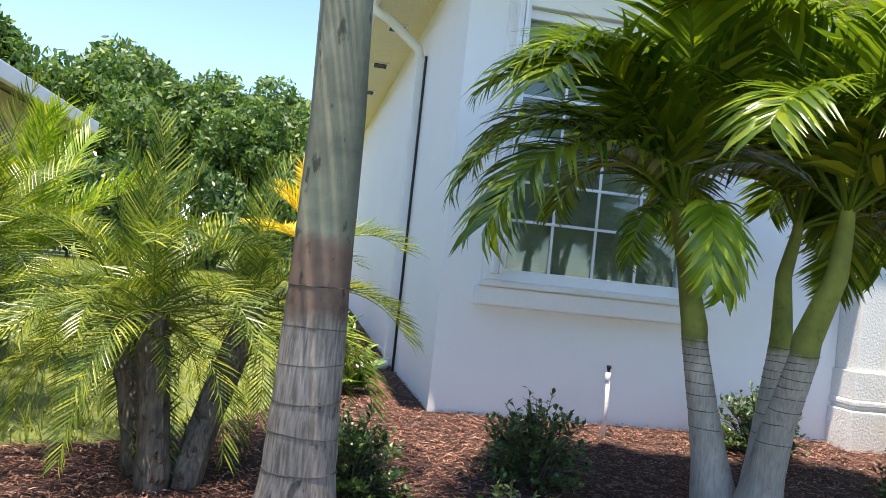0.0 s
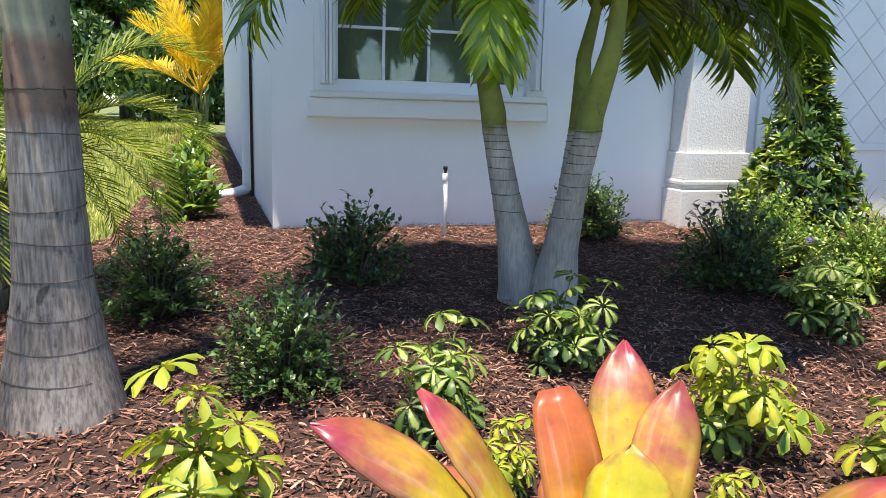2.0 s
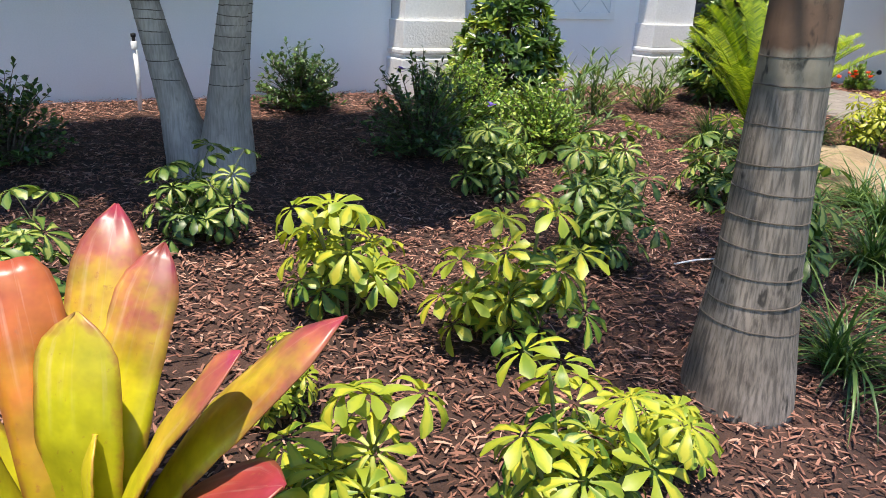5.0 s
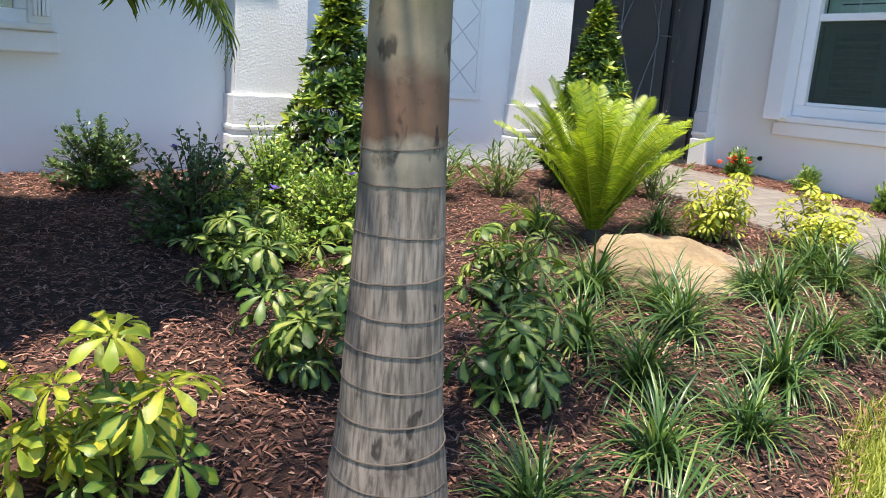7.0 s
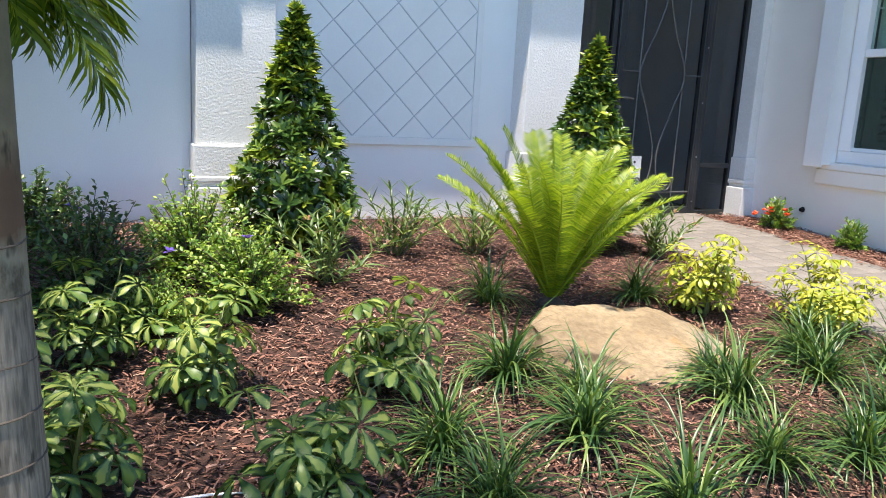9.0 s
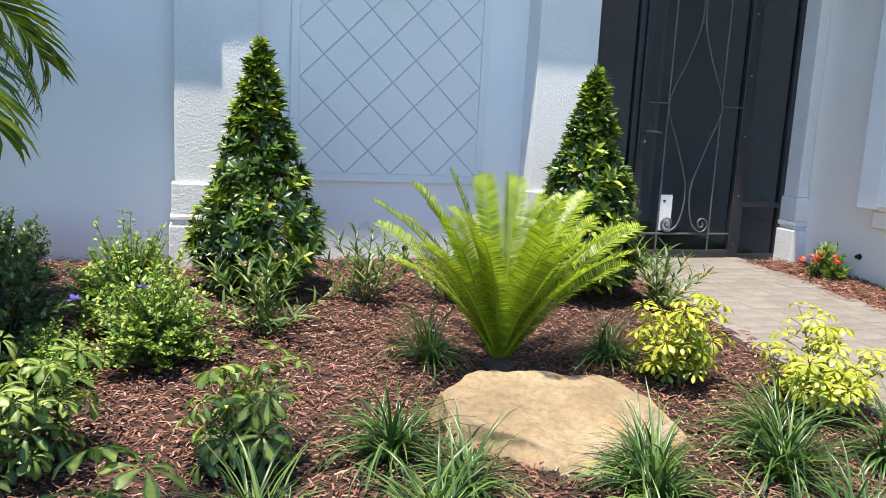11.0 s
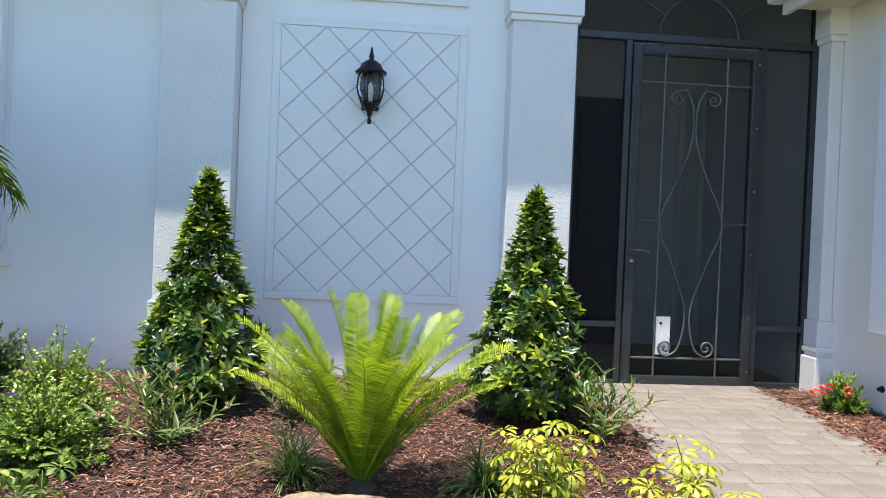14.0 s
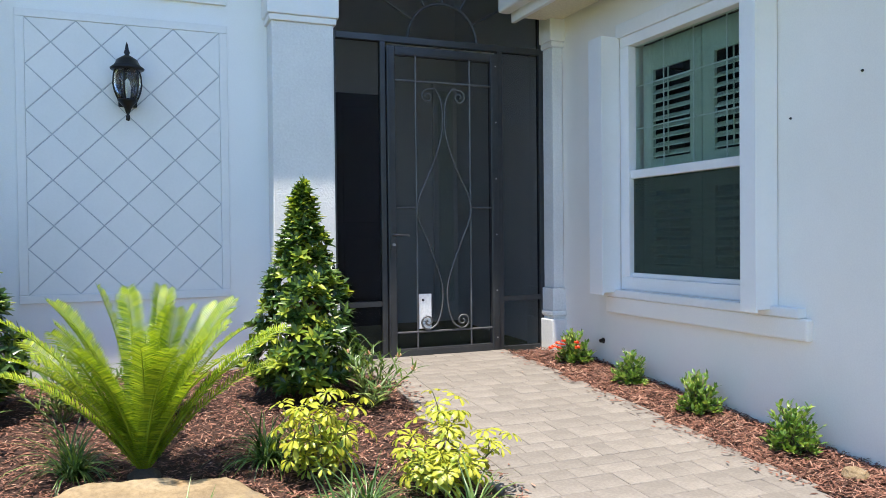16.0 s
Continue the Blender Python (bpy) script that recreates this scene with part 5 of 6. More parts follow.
def umbrella_shrubs():
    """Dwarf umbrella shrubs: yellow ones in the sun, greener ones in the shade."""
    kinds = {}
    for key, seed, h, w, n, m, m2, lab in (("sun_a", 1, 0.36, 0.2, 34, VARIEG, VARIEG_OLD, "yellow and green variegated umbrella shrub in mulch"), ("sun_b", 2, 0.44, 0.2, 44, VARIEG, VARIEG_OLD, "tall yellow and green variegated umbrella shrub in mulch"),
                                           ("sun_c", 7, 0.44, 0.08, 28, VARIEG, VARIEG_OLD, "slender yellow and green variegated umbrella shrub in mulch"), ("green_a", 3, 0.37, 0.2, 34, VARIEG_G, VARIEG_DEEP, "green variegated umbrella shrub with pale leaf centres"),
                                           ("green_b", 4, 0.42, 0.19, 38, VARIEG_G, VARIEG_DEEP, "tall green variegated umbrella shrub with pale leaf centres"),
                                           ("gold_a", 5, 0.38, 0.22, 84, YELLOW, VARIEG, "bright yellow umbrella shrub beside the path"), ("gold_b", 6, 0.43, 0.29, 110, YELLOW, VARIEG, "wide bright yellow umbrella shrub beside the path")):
        stems, young, old = umbrella_shape(seed, h, w, n, 0.72 if key[:4] == "gold" else 1.0)
        kinds[key] = (stems.mesh("stemwork", STEM), young.mesh("foliage", m, True), old.mesh("foliage", m2, True), lab)
    r = random.Random(3)
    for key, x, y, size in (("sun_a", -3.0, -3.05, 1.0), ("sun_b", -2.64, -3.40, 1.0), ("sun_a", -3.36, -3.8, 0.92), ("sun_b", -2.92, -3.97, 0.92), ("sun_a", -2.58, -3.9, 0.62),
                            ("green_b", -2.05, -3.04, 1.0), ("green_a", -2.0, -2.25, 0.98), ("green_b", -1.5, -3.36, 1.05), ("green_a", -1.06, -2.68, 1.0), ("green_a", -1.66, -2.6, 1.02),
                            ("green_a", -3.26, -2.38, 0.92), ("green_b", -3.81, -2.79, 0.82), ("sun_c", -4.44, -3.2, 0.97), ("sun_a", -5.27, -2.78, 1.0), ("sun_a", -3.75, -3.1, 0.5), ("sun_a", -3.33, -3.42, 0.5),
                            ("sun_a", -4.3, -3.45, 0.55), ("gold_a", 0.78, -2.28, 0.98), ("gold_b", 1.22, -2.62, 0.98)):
        *meshes, lab = kinds[key]
        p = thing("umbrella_shrub", (x, y, level(x, y)), lab, "shrub", "umbrella shrubs")
        p.rotation_euler.z, p.scale = r.uniform(0, 6.28), (size, size, size * r.uniform(0.95, 1.05))
        for name, me in zip(("stemwork", "foliage", "foliage"), meshes):
            tagged(new(name, me), kind="stuff" if name == "foliage" else "").parent = p


def bush_shape(seed, height, radius, twigs, per, leaf, width, open_up=0.5, wild=0.2):
    r = random.Random(seed)
    wood, leaves = Shape(), Shape()
    for k in range(twigs):
        a = r.uniform(0, 360)
        ph = 88 - 80 * r.random() ** 0.75
        d = ball(a, ph)
        reach = 1 / math.sqrt((math.cos(radians(ph)) / radius) ** 2 + (math.sin(radians(ph)) / height) ** 2)
        reach *= r.uniform(0.7, 1.0 + wild)
        base = ball(a, 0) * r.uniform(0, 0.03)
        tip = base + d * reach
        bow = base.lerp(tip, 0.55) + UP * 0.03 - ball(a, 0) * 0.02
        wood.tube([base - UP * 0.02, bow, tip], [0.0045, 0.003, 0.0012], 4, False)
        for i in range(per):
            q = 0.3 + 0.7 * (i + r.random()) / per
            p = bow.lerp(tip, q * 2 - 1) if q > 0.5 else base.lerp(bow, q * 2)
            v = ball(r.uniform(0, 360), r.uniform(-20, 60)) + d * open_up
            leaves.blade(p + v.normalized() * 0.006, v, UP + ball(r.uniform(0, 360), 0) * 0.4, leaf * r.uniform(0.65, 1.2), width * r.uniform(0.75, 1.15), r.uniform(0.1, 0.7), 0.25, 2, "oval")
    return wood, leaves


def bushes():
    r = random.Random(8)
    kinds = {}
    for key, args, m in (("dark_a", (21, 0.40, 0.24, 125, 20, 0.03, 0.019, 0.3, 0.1), DARKLEAF), ("dark_b", (22, 0.48, 0.28, 165, 20, 0.03, 0.019, 0.3, 0.1), DARKLEAF), ("light_a", (23, 0.48, 0.3, 220, 26, 0.024, 0.017, 0.3, 0.12), LIGHTLEAF),
                         ("light_b", (24, 0.40, 0.28, 200, 26, 0.024, 0.017, 0.3, 0.12), LIGHTLEAF), ("box", (25, 0.28, 0.11, 110, 12, 0.034, 0.018, 1.2, 0.08), BOXLEAF), ("croton", (26, 0.62, 0.26, 40, 9, 0.13, 0.055), LIGHTLEAF)):
        wood, leaves = bush_shape(*args)
        kinds[key] = (wood.mesh("branchwork", TWIG), leaves.mesh("foliage", m, True))
    for key, x, y, size, lab, flower in (
            ("dark_a", -3.79, -1.25, 1.05, "small dark green bush in mulch before the wall", None), ("dark_a", -4.66, -1.63, 1.0, "low dark green bush in mulch behind the palm", None),
            ("dark_b", -4.22, -2.38, 0.8, "dark green bush with small leaves in shade", None), ("dark_a", -2.22, -0.5, 1.05, "thin dark green bush close to the white wall", None),
            ("dark_b", -1.98, -1.6, 1.05, "dark green bush with a few purple flowers", PETAL_PURPLE), ("light_a", -1.5, -1.28, 1.05, "light green fine-leaved bush beside the clipped cone", None),
            ("light_b", -1.36, -1.78, 1.0, "light green fine-leaved bush with purple flowers", PETAL_PURPLE), ("light_b", -1.75, -1.95, 0.62, "small light green bush in mulch", None),
            ("croton", -4.62, 0.45, 0.8, "large-leaved light green plant by the side wall", None), ("croton", -4.66, 1.9, 0.8, "large-leaved light green plant by the side wall", None), ("croton", -4.7, 3.6, 0.85, "large-leaved light green plant by the side wall", None),
            ("box", 3.06, -0.71, 1.0, "small green shrub with red flowers by the wall", PETAL_RED), ("box", 3.09, -1.36, 0.90, "small round green shrub by the wall", None), ("box", 3.07, -2.05, 0.99, "small round green shrub by the wall", None), ("box", 3.07, -2.73, 1.01, "small round green shrub by the wall", None),
            ("box", 3.07, -3.45, 0.90, "small round green shrub by the wall", None)):
        p = thing("bush", (x, y, level(x, y)), lab, "bush")
        p.rotation_euler.z, p.scale = r.uniform(0, 6.28), (size,) * 3
        for name, me in zip(("branchwork", "foliage"), kinds[key]):
            tagged(new(name, me), kind="stuff" if name == "foliage" else "").parent = p
        if flower:
            for k in range(2 if flower is PETAL_PURPLE else 8):
                c = ball(r.uniform(0, 360), r.uniform(30, 75)) * (0.42 if flower is PETAL_PURPLE else 0.21)
                s = Shape()
                for i in range(5 if flower is PETAL_PURPLE else 14):
                    s.blade(c, ball(72 * i, r.uniform(0, 50)), UP, 0.03, 0.026, 0.3, 0.1, 2, "oval")
                part("flower", s, flower, p)
    for k, (x, y, h, w, lab) in enumerate(((-0.90, -0.76, 1.37, 0.375, "clipped cone of glossy laurel leaves against the panel"), (0.98, -0.95, 1.36, 0.375, "clipped cone of glossy laurel leaves beside the entry"))):
        rr = random.Random(70 + k)
        p = thing("topiary_cone", (x, y, level(x, y)), lab, "topiary", "clipped cones")
        part("trunk", Shape().tube([(0, 0, -0.03), (0.005, 0, 0.5), (0, 0, h * 0.92)], [0.02, 0.014, 0.004], 8), TWIG, p)
        wood, old, young = Shape(), Shape(), Shape()
        for i in range(640):
            z = h * (0.07 + 0.91 * rr.random() ** 1.35)
            a = rr.uniform(0, 360)
            lim = w * min(1.0, (z + 0.10) / (0.22 * h)) * max(0.05, 1 - max(0, z - 0.2 * h) / (0.84 * h))
            lim *= 1 + 0.2 * noise.noise((math.cos(radians(a)) * 1.6 + k * 5, math.sin(radians(a)) * 1.6, z * 6))
            tip = ball(a, 0) * max(0.012, lim - rr.uniform(0.02, 0.05) - 0.4 * lim * rr.random() ** 3) + UP * z
            root = UP * max(0.02, z - 0.18 - 0.2 * lim)
            if i % 4 == 0:
                wood.tube([root, root.lerp(tip, 0.5), tip], [0.004, 0.003, 0.0015], 4, False)
            out = (ball(a, 0) * rr.uniform(0.5, 1.0) + UP * (rr.uniform(0.2, 0.9) + 0.8 * z / h)).normalized()
            s1 = out.orthogonal().normalized()
            s2 = out.cross(s1)
            leaves, ph = (young if rr.random() < 0.22 + 0.28 * z / h else old), rr.uniform(0, 6.28)
            size = rr.uniform(0.06, 0.09) * (0.6 if z > 0.93 * h else 1)
            for j in range(8):
                b = ph + 2.4 * j
                v = out * (0.25 + 0.14 * j) + s1 * math.cos(b) + s2 * math.sin(b)
                leaves.blade(tip, v, out, size * rr.uniform(0.8, 1.15), size * rr.uniform(0.33, 0.42), rr.uniform(0.1, 0.7), 0.3, 2, "oval")
        part("branchwork", wood, TWIG, p)
        part("foliage", old, TOPLEAF, p, "", True)
        part("foliage", young, YOUNGTOP, p, "yellow-green young leaves", True)


def oleanders():
    for k, (x, y, h, flower) in enumerate(((-0.91, -1.46, 0.33, True), (-0.36, -1.02, 0.34, False), (0.14, -1.05, 0.36, False), (1.30, -1.30, 0.33, True))):
        r = random.Random(90 + k)
        p = thing("oleander", (x, y, level(x, y)), "young oleander with narrow pale green leaves" + (" and pinkish buds" if flower else ""), "shrub", "young oleanders")
        leaves = Shape()
        for i in range(13):
            a, ph = 27.7 * i + r.uniform(-18, 18), r.uniform(38, 85)
            line = along((0, 0, -0.02), ball(a, ph), h * r.uniform(0.9, 1.3), 8, 0.35)
            part("branch", Shape().tube([q for q, _ in line], [0.005 - 0.0004 * j for j in range(9)], 5, False), STEM, p)
            for j in range(2, 9):
                q, d = line[j]
                for m in range(3):
                    v = d * 0.75 + ball(120 * m + 60 * j + r.uniform(-15, 15), r.uniform(-5, 30))
                    leaves.blade(q, v, UP + d, r.uniform(0.08, 0.125), 0.018, r.uniform(0.1, 0.7), 0.25, 3, "lance")
            if flower and i % 3 == 0:
                buds = Shape()
                for m in range(14):
                    buds.blade(line[-1][0], ball(r.uniform(0, 360), r.uniform(0, 80)), UP, 0.028, 0.015, 0.2, 0.1, 2, "oval")
                part("flower_bud", buds, PETAL_PINK, p)["kind"] = "stuff"
        part("foliage", leaves, OLEAF, p, "", True)


def lilyturf():
    r = random.Random(5)
    kinds = []
    for k in range(24):
        q = k / 23
        s = Shape().blade((0, 0, -0.01), ball(0, 86 - 50 * q), UP - ball(0, 0) * 0.3, r.uniform(0.24, 0.36), r.uniform(0.008, 0.012), 1.1 + 1.5 * q + r.uniform(-0.2, 0.4), 0.3, 5, "lance", r.uniform(-0.4, 0.4))
        kinds.append(s.mesh("blade", LILY, True))
    for x, y, size in ((-0.59, -2.72, 1.0), (-0.58, -3.2, 0.95), (0.14, -3.13, 1.0), (0.68, -3.05, 1.0), (-0.06, -3.47, 0.85), (0.29, -3.53, 0.95), (-0.5, -3.58, 1.0), (-1.05, -3.13, 1.0), (-1.03, -3.42, 0.95),
                       (-0.24, -1.93, 0.9), (0.58, -2.02, 0.9), (-0.42, -2.97, 0.85), (0.21, -2.95, 0.8), (0.82, -2.84, 1.0), (-1.78, -3.80, 0.95), (-1.64, -4.06, 1.1), (-1.3, -3.75, 0.9), (0.62, -3.42, 0.9), (1.15, -3.05, 0.95), (-0.9, -3.75, 0.85)):
        p = thing("lilyturf", (x, y, level(x, y) + 0.02), "clump of dark green arching strap leaves in mulch", "grass clump", "lilyturf clumps")
        for k in range(150):
            b = new("blade", kinds[r.randrange(24)])
            b.parent = p
            a = r.uniform(0, 360)
            q = ball(r.uniform(0, 360), 0) * r.uniform(0, 0.05)
            b.matrix_basis = pose(q.x, q.y, 0, 0, 0, a) @ Matrix.Scale(size * r.uniform(0.8, 1.3), 4)


def cycad():
    r = random.Random(33)
    p = thing("cycad", (0.045, -2.03, level(0.045, -2.03)), "cycad with a vase of bright yellow-green feathery fronds", "cycad")
    part("caudex", Shape().lathe((0, 0, -0.03), [(0.05, 0), (0.075, 0.03), (0.07, 0.07), (0.03, 0.1)], 12), BARK, p, "dark scaly stem", True)
    rows = [(176, 54, 1.14), (150, 62, 1.08), (164, 70, 1.1), (120, 74, 1.06), (98, 70, 1.04), (80, 74, 1.04), (60, 70, 1.04), (42, 62, 1.04), (28, 62, 1.08), (10, 50, 1.12), (352, 50, 1.1),
            (262, 56, 0.98), (238, 62, 0.98), (292, 56, 0.96), (312, 50, 1.02), (214, 50, 1.04), (198, 62, 1.04), (332, 56, 1.02), (276, 70, 0.98), (325, 70, 1.0), (112, 54, 1.04), (66, 54, 1.04), (138, 50, 1.04), (188, 56, 0.92), (228, 56, 0.98), (300, 56, 0.96), (270, 62, 0.95), (222, 62, 0.82), (248, 62, 0.74), (284, 62, 0.72), (308, 62, 0.8), (334, 62, 0.88), (206, 62, 0.88), (18, 56, 1.1), (168, 62, 1.1),
            (174, 64, 0.96), (184, 68, 0.84), (6, 62, 0.96), (354, 66, 0.84), (158, 56, 0.98), (22, 66, 0.98), (194, 52, 0.8), (346, 52, 0.82), (179, 48, 0.92), (2, 46, 0.92), (210, 56, 0.72), (330, 56, 0.74)]
    fronds(p, (0, 0, 0.04), "cycad", rows, r)


def bromeliad():
    """Big rosette of broad cupped leaves, green at heart and flushed orange and pink."""
    c = Vector((-3.78, -3.76, level(-3.78, -3.76)))
    p = thing("bromeliad", c, "giant bromeliad with yellow-green leaves flushed orange and pink", "bromeliad")
    rows = [((0.15, 0.30, 0.62), 0.13, BROMELIAD), ((-0.03, 0.23, 0.56), 0.12, BROM_ORANGE), ((0.21, 0.19, 0.57), 0.118, BROMELIAD), ((0.05, 0.08, 0.51), 0.15, BROM_GREEN), ((-0.32, 0.10, 0.63), 0.138, BROMELIAD),
            ((-0.50, 0.0, 0.63), 0.128, BROMELIAD, 0.1), ((0.41, -0.16, 0.53), 0.155, BROMELIAD), ((0.24, -0.17, 0.51), 0.145, BROMELIAD), ((-0.40, -0.18, 0.49), 0.145, BROMELIAD),
            ((-0.50, -0.16, 0.27), 0.18, BROM_ORANGE, 0.16), ((0.27, -0.26, 0.33), 0.20, BROM_RED), ((0.40, -0.18, 0.13), 0.17, BROM_ORANGE), ((-0.36, -0.30, 0.32), 0.19, BROM_RED), ((-0.03, -0.30, 0.33), 0.16, BROM_GREEN),
            ((0.05, 0.0, 0.33), 0.10, BROM_GREEN), ((-0.28, 0.32, 0.40), 0.15, BROMELIAD), ((0.08, 0.40, 0.34), 0.15, BROM_ORANGE), ((0.28, -0.36, 0.17), 0.16, BROM_ORANGE), ((-0.34, -0.37, 0.19), 0.16, BROM_RED)]
    r = random.Random(7)
    for tip, w, m, *arch in rows:
        tip, blunt = Vector(tip), tip[2] in (0.56, 0.49)
        flat = Vector((tip.x, tip.y, 0))
        out = flat.normalized()
        a = out * 0.04 + UP * 0.02
        ctrl = out * (flat.length * 0.42) + UP * (tip.z * 0.58 + 0.05 + sum(arch))
        side = UP.cross(out).normalized()
        pts, uvs, faces = [], [], []
        n, m2 = 16, 9
        tw = r.uniform(-0.25, 0.25)
        for i in range(n + 1):
            k = i / n
            q = a * (1 - k) ** 2 + ctrl * (2 * k * (1 - k)) + tip * k * k
            d = ((ctrl - a) * (1 - k) + (tip - ctrl) * k).normalized()
            sd = (side * math.cos(tw * k) + d.cross(side) * math.sin(tw * k)).normalized()
            sd = sd + UP * (0.42 * side.y)
            sd = (sd - d * sd.dot(d)).normalized()
            nn = sd.cross(d).normalized()
            half = w / 2 * (0.6 + 0.42 * math.sin(math.pi * min(1, 0.05 + 0.72 * k))) * (1 - max(0, (k - 0.78) / 0.22) ** (5.0 if blunt else 2.0) * (0.42 if blunt else 0.95))
            cup = 0.35 * (1 - 0.5 * k)
            for j in range(m2):
                u = j / (m2 - 1) * 2 - 1
                wave = 0.007 * noise.noise((k * 6, u * 1.6, tip.x * 9)) + 0.004 * u * u * noise.noise((k * 15, u, tip.y * 13))
                pts.append(q + sd * (u * half) - nn * (cup * half * (1 - u * u)) * (1 if nn.z < 0 else -1) + nn * wave)
                uvs.append(((u + 1) / 2, k))
        for i in range(n):
            for j in range(m2 - 1):
                faces.append((i * m2 + j, i * m2 + j + 1, (i + 1) * m2 + j + 1, (i + 1) * m2 + j))
        ob = part("leaf", Shape().add(pts, faces, uvs), m, p, "", True)
        sol = ob.modifiers.new("thickness", "SOLIDIFY")
        sol.thickness, sol.offset = 0.003, 0


def boulder():
    bm = bmesh.new()
    bmesh.ops.create_icosphere(bm, subdivisions=6, radius=1)
    cuts = [(Vector(n).normalized(), off) for n, off in (((0.07, -0.2, 1), 0.115), ((-0.55, -0.7, 0.45), 0.255), ((0.1, -1, 0.2), 0.335), ((-1, 0.1, 0.28), 0.425), ((0.9, -0.15, 0.45), 0.455),
                                                          ((0.1, 1, 0.35), 0.33), ((0.6, -0.8, 0.2), 0.44), ((-0.6, 0.7, 0.4), 0.40), ((0.75, 0.6, 0.35), 0.45), ((0.3, -0.75, 0.55), 0.275))]
    for v in bm.verts:
        q = v.co.copy()
        rad = 1 + 0.06 * noise.noise(q * 1.3 + Vector((3, 1, 7)))
        c = Vector((q.x * 0.64 * rad, q.y * 0.48 * rad, q.z * 0.32 * rad))
        for nrm, off in cuts:
            over = c.dot(nrm) - off - 0.022 * noise.noise(c * 4.5 + nrm * 3)
            if over > 0:
                c -= nrm * over * 0.97
        ledge = 0.012 * math.sin(c.z * 70 + 3 * noise.noise(c * 3)) * max(0.0, 1 - abs(c.z - 0.03) * 9) * (1 if c.y < 0.1 else 0)
        v.co = c + c.normalized() * (ledge + 0.006 * noise.noise(c * 30) + 0.014 * noise.noise(c * 10) - 0.02 * max(0.0, noise.noise(c * 7 + Vector((5, 2, 1))) - 0.35))
    me = bpy.data.meshes.new("boulder")
    bm.to_mesh(me)
    bm.free()
    me.polygons.foreach_set("use_smooth", [True] * len(me.polygons))
    me.materials.append(ROCK)
    ob = tagged(new("boulder", me), "flat-topped pale sandstone boulder bedded in mulch", "rock")
    ob.location, ob.rotation_euler.z = (0.03, -2.63, -0.185), 0.0
    s = ob.copy()
    s.name = "stepping_stone"
    s.data = me.copy()
    scene.collection.objects.link(s)
    s.scale, s.location = (0.11, 0.13, 0.1), (3.06, -3.1, level(3, -3.1) + 0.045)
    tagged(s, "small flat pale stone lying in the mulch strip", "rock")


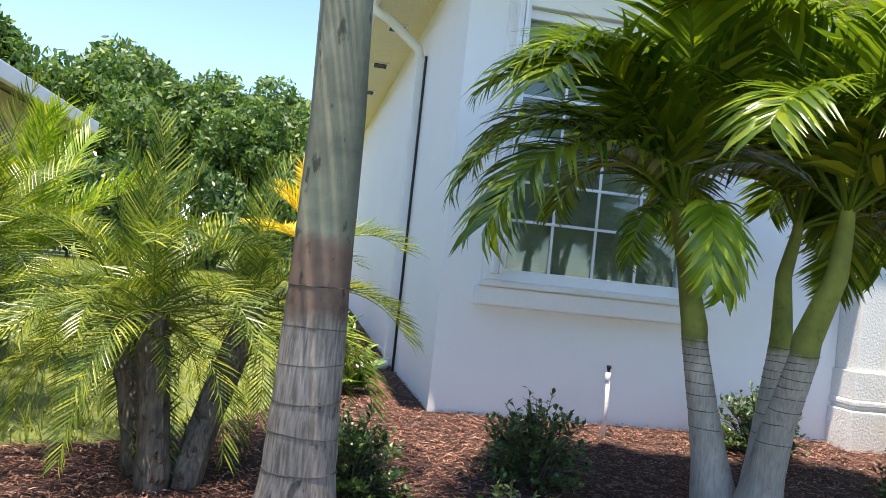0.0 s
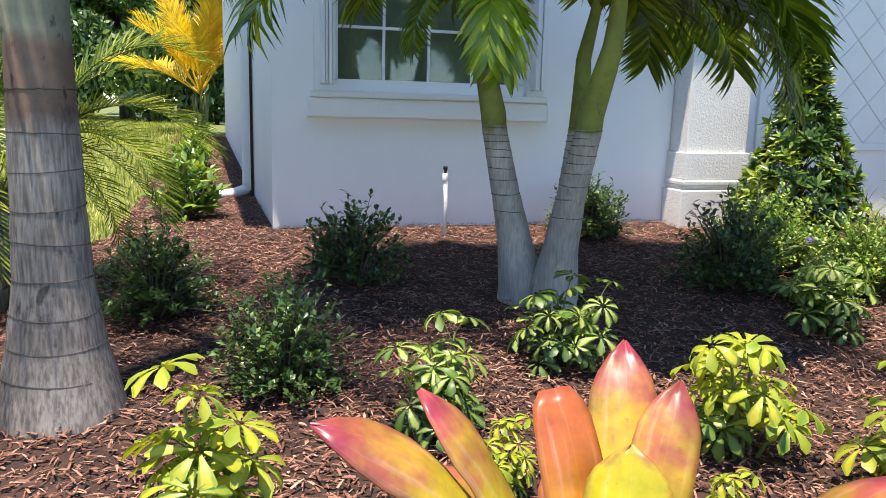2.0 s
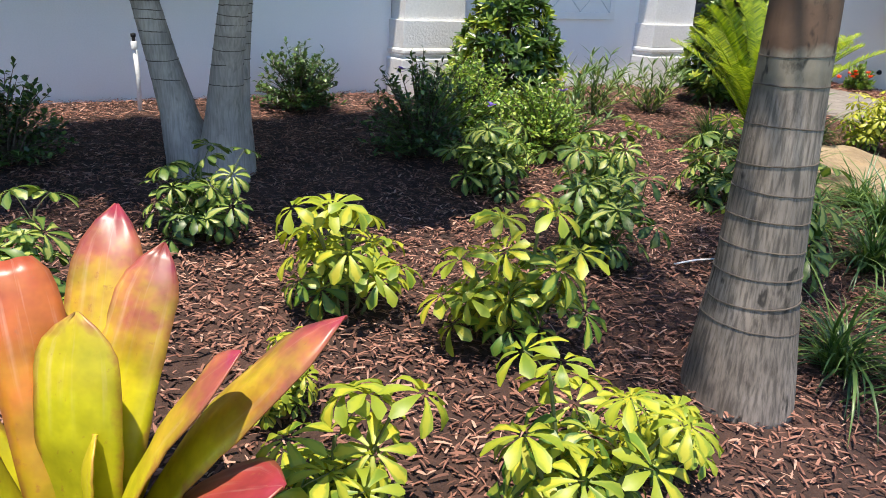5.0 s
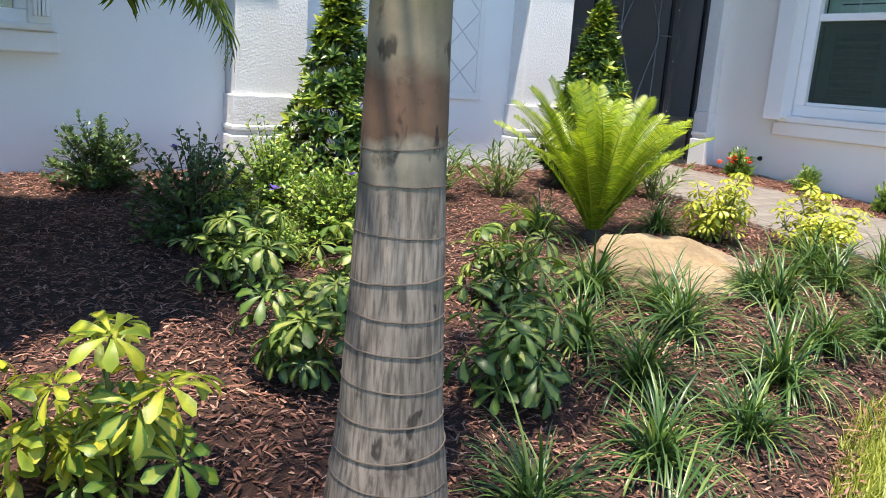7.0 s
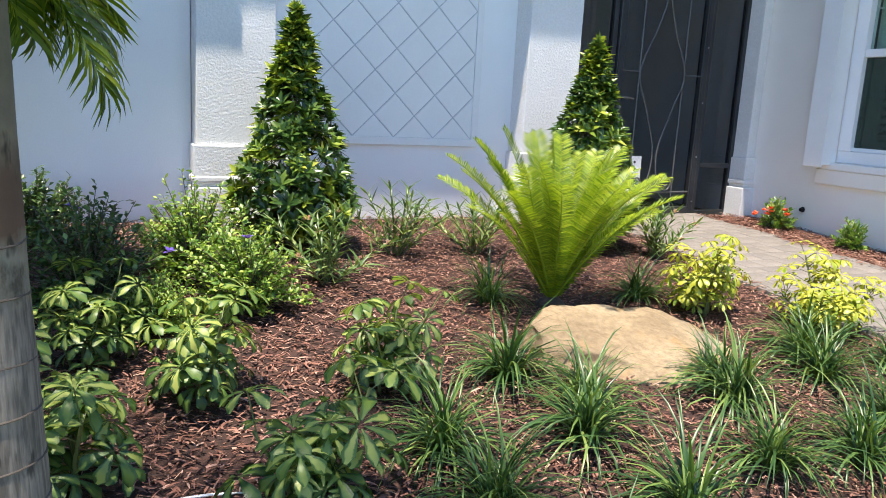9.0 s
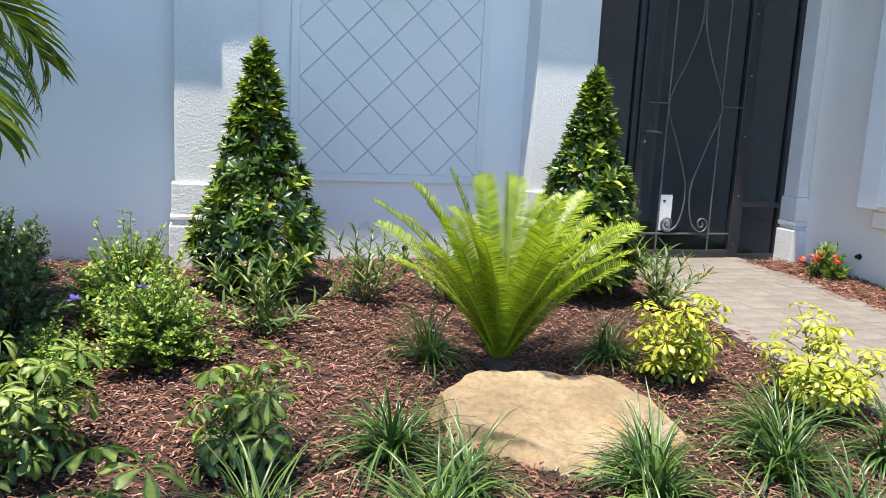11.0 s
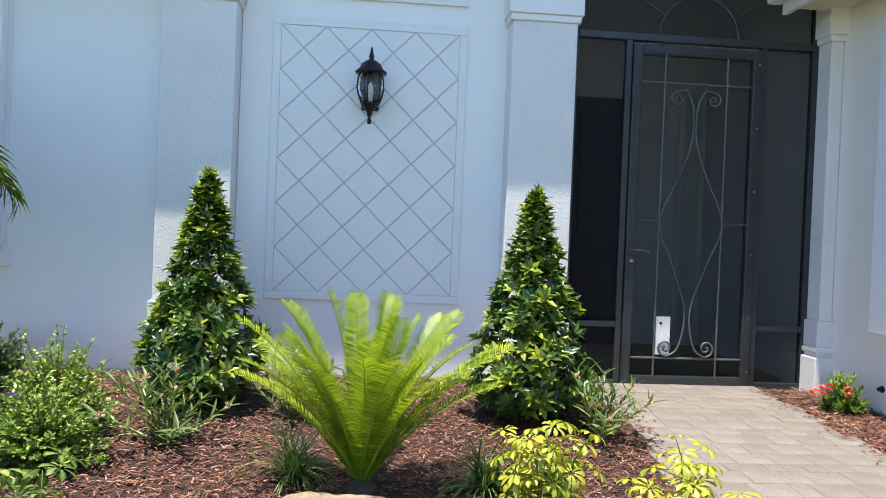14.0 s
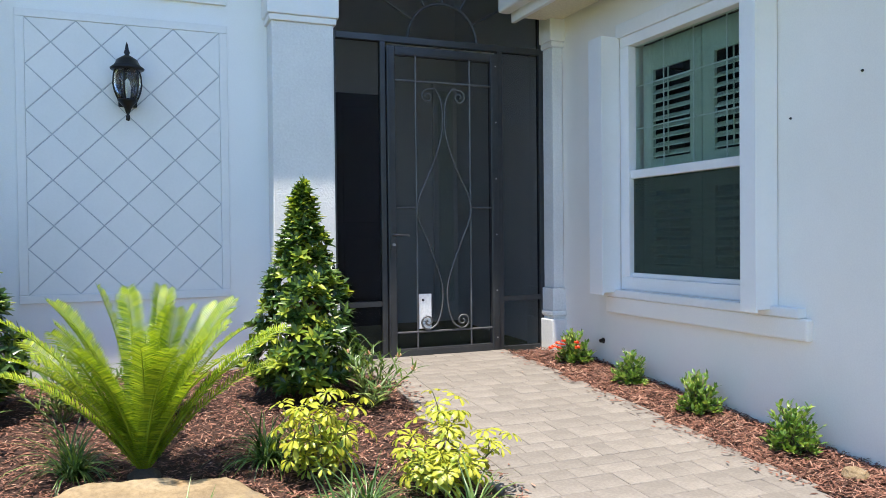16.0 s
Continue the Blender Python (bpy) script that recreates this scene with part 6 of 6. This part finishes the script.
def neighbourhood():
    """Side yard: neighbouring house, hedge and trees."""
    h = thing("neighbour_house", (-8.9, 3.5, -0.2), "beige neighbouring house with a low brown roof", "house")
    part("wall", Shape().box(-9, 0, -9, 3.5, -0.2, 2.75), BEIGE, h)
    part("roof", Shape().add([(0.55, -9.6, 2.78), (0.55, 4.05, 2.78), (-4.4, -0.5, 4.6), (-9.5, 4.05, 2.78), (-9.5, -9.6, 2.78), (-4.4, -5, 4.6)],
                             [(0, 1, 2, 5), (1, 3, 2), (3, 4, 5, 2), (4, 0, 5), (0, 4, 3, 1)]), ROOF, h)
    part("fascia", Shape().box(0.5, 0.6, -9.6, 4.05, 2.62, 2.8, 0.01), TRIM, h)
    part("fascia", Shape().box(-9.5, 0.5, 4.0, 4.1, 2.62, 2.8, 0.01), TRIM, h)
    wdw = part("window", Shape().box(0.0, 0.03, 0.6, 1.8, 1.0, 2.2, 0.008), VINYL, h)
    # opaque dark slab in place of glass with an unlit room behind
    part("pane", Shape().box(0.03, 0.036, 0.68, 1.72, 1.08, 2.12), DARKROOM, wdw)

    def leaves(rg, centres, per, size, name, material, parent, flat=0.8):
        n = len(centres) * per
        c = np.repeat(np.asarray(centres, float), per, 0)
        v = rg.normal(0, 1, (n, 3))
        v /= np.linalg.norm(v, axis=1)[:, None]
        pos = c[:, :3] + v * c[:, 3:4] * (rg.uniform(0.35, 1.0, (n, 1)) ** 0.5) * np.array([1, 1, flat])
        a = rg.normal(0, 1, (n, 3))
        a /= np.linalg.norm(a, axis=1)[:, None]
        b = np.cross(a, v + rg.normal(0, 0.5, (n, 3)))
        b /= np.linalg.norm(b, axis=1)[:, None] + 1e-6
        w = rg.uniform(*size, (n, 1))
        p = np.stack([pos - a * w, pos - b * w * 0.45, pos + a * w, pos + b * w * 0.45], 1).reshape(-1, 3)
        me = bpy.data.meshes.new(name)
        me.from_pydata(p.tolist(), [], (np.arange(n)[:, None] * 4 + np.arange(4)).tolist())
        me.uv_layers.new(name="UVMap")
        me.materials.append(material)
        ob = new(name, me)
        ob.parent = parent
        return me
    made = None
    spots = ((-15.5, 19, 1.15), (-11.8, 21, 1.05), (-8.6, 20, 1.0), (-5.6, 22, 0.95), (-2.2, 20, 0.95), (-19.5, 17, 1.1), (-13, 26, 1.35), (-7, 28, 1.3), (-1, 27, 1.15), (3, 23, 1.0), (-10.2, 17.5, 0.8), (-6.8, 17.3, 0.8), (-4.0, 17.5, 0.85))
    for k, (x, y, size) in enumerate(spots):
        t = thing("broadleaf_tree", (x, y, 0.3), "dense green broadleaf tree behind the lawn", "tree", "background trees")
        t.rotation_euler.z, t.scale = k * 1.9, (size * 1.05, size * 1.05, size * 1.08)
        if made is None or k == 1:
            rg = np.random.default_rng(k)
            wood = Shape().tube([(0, 0, -0.4), (0.1, 0, 1.2), (0.05, 0.1, 2.4), (0, 0, 3.6)], [0.26, 0.2, 0.16, 0.08], 9)
            clumps = []
            for i in range(46):
                d = ball(rg.uniform(0, 360), rg.uniform(-25, 85))
                c = Vector((0, 0, 3.1)) + Vector((d.x * 1.9, d.y * 1.9, d.z * 2.0)) * rg.uniform(0.55, 1.05)
                clumps.append((*c, rg.uniform(0.5, 0.95)))
                if i % 3 == 0:
                    wood.tube([(0, 0, rg.uniform(1.2, 2.6)), Vector((0, 0, 2.2)).lerp(c, 0.5), c], [0.07, 0.045, 0.015], 6)
            trunk = part("trunk", wood, BARK, t, "", True).data
            crown_me = leaves(rg, clumps, 420, (0.07, 0.15), "crown", TREELEAF, t)
            made = (trunk, crown_me)
        else:
            for name, me in zip(("trunk", "crown"), made):
                new(name, me).parent = t
    rg = np.random.default_rng(9)
    for k in range(10):
        b = thing("hedge_shrub", (-13.5 + 1.5 * k, 14.6 + 0.5 * math.sin(k * 2.1), 0.28), "dark green hedge shrub along the lawn's far edge", "hedge", "far hedge")
        b.scale = (1.2, 1.0, 1.7)
        part("stem", Shape().tube([(0, 0, -0.1), (0, 0, 0.5), (0.05, 0, 1.0)], [0.05, 0.04, 0.02], 7), BARK, b)
        leaves(rg, [(rg.uniform(-0.6, 0.6), rg.uniform(-0.3, 0.3), rg.uniform(0.3, 1.3), rg.uniform(0.35, 0.6)) for _ in range(12)], 260, (0.05, 0.1), "foliage", TREELEAF if k % 2 else DARKLEAF, b)


twin_palm()
tall_palm((-4.856, -2.42, level(-4.856, -2.42)), [(-0.04, 0.19, 0, 0), (0.06, 0.17, 0, 0), (0.2, 0.137, 0, 0), (0.4, 0.107, 0, 0), (0.65, 0.096, 0, 0), (1.0, 0.086, 0, 0), (1.4, 0.080, 0, 0), (2.0, 0.073, -0.02, 0), (2.7, 0.062, -0.03, 0)],
          PALM_GREY, [0.13, 0.225, 0.315, 0.41, 0.51, 0.61, 0.71, 0.81, 0.93], 5, "tall palm with a smooth grey ringed trunk, green above")
tall_palm((-2.157, -3.75, level(-2.157, -3.75)), [(-0.04, 0.156, 0.0, 0), (0.05, 0.146, 0.0, 0), (0.2, 0.128, 0, 0), (0.38, 0.107, 0, 0), (0.6, 0.096, 0, 0), (0.85, 0.084, 0, 0), (1.15, 0.076, 0, 0), (1.8, 0.067, 0, 0), (2.5, 0.056, 0.02, 0)],
          PALM_BROWN, [0.235, 0.303, 0.37, 0.44, 0.514, 0.583, 0.652, 0.739, 0.835, 0.907], 6, "palm with a weathered fibrous ringed trunk", 8)
date_palms()
umbrella_shrubs()
bushes()
oleanders()
lilyturf()
cycad()
bromeliad()
boulder()
neighbourhood()
tw = thing("fallen_twig", (-1.73, -3.2, level(-1.73, -3.2) + 0.04), "pale dry twig lying on the mulch", "twig")
part("stick", Shape().tube([(-0.09, 0.02, 0), (0.0, 0.0, 0.008), (0.1, -0.01, 0.002)], [0.003, 0.004, 0.002], 6), PAPER, tw, "", True)


# ---- paved path ----
def paved_path():
    base = Shape()
    ys = [-0.08 - 0.2 * k for k in range(43)]
    left = [float(np.interp(-q, (0, 0.5, 0.9, 1.6, 2.2, 2.7, 3.4, 6.6), (1.42, 1.5, 1.6, 1.5, 1.42, 1.46, 1.44, 1.44))) for q in ys]
    pts = [(a, q, level(0, q) + 0.012) for a, q in zip(left, ys)] + [(2.77, q, level(0, q) + 0.012) for q in ys]
    n = len(ys)
    base.add(pts, [(i, i + 1, n + i + 1, n + i) for i in range(n - 1)])
    ob = fixed("walkway", base, SAND)
    r = random.Random(2)
    blocks = {}

    def block(shape, x, y, m=None):
        t, c = 0.028, 0.003
        p = [(-x, -y, -t), (x, -y, -t), (x, y, -t), (-x, y, -t), (-x, -y, -c), (x, -y, -c), (x, y, -c), (-x, y, -c), (-x + c, -y + c, 0), (x - c, -y + c, 0), (x - c, y - c, 0), (-x + c, y - c, 0)]
        return shape.add([m @ Vector(v) for v in p] if m else p,
                         [(0, 1, 5, 4), (1, 2, 6, 5), (2, 3, 7, 6), (3, 0, 4, 7), (4, 5, 9, 8), (5, 6, 10, 9), (6, 7, 11, 10), (7, 4, 8, 11), (8, 9, 10, 11)])
    rest = Shape()
    q = -0.08
    while q > -8.3:
        deep = r.choice((0.1, 0.15, 0.15))
        mid = q - deep / 2
        x = float(np.interp(-mid, [-v for v in ys], left)) + r.uniform(-0.03, 0.02)
        while x < 2.74:
            w = r.choice((0.1, 0.15, 0.15, 0.2, 0.2))
            w = min(w, 2.80 - x) if x + w > 2.76 else w
            m = pose(x + w / 2, mid, level(0, mid) + 0.034 + r.uniform(-0.001, 0.001), math.degrees(math.atan((level(0, mid + 0.1) - level(0, mid - 0.1)) / 0.2)) + r.uniform(-0.2, 0.2), r.uniform(-0.25, 0.25), r.uniform(-0.4, 0.4))
            key = (round(w, 3), deep)
            if mid > -4.3:
                if key not in blocks:
                    blocks[key] = block(Shape(), w / 2 - 0.0011, deep / 2 - 0.0011).mesh("paver", PAVER)
                b = new("paver", blocks[key])
                b.parent = ob
                b.matrix_basis = m
            else:
                block(rest, w / 2 - 0.0011, deep / 2 - 0.0011, m)
            x += w
        q -= deep
    far = part("paver_field", rest, PAVER, ob)
    far["kind"] = "stuff"
    # bark chips strewn along both edges
    rg = np.random.default_rng(77)
    y = rg.uniform(-5.5, -0.15, 900)
    edge = np.interp(-y, [-v for v in ys], left)
    x = np.where(rg.random(900) < 0.5, edge + np.abs(rg.normal(0, 0.06, 900)), 2.77 - np.abs(rg.normal(0, 0.06, 900)))
    strips("strewn_bark", np.column_stack([x, y]), heights(x, y) + 0.04, (0.015, 0.05), (0.004, 0.011), (-0.05, 0.15), 0.02, CHIPS, "loose bark chips strewn along the path edges", "mulch", rg)


paved_path()
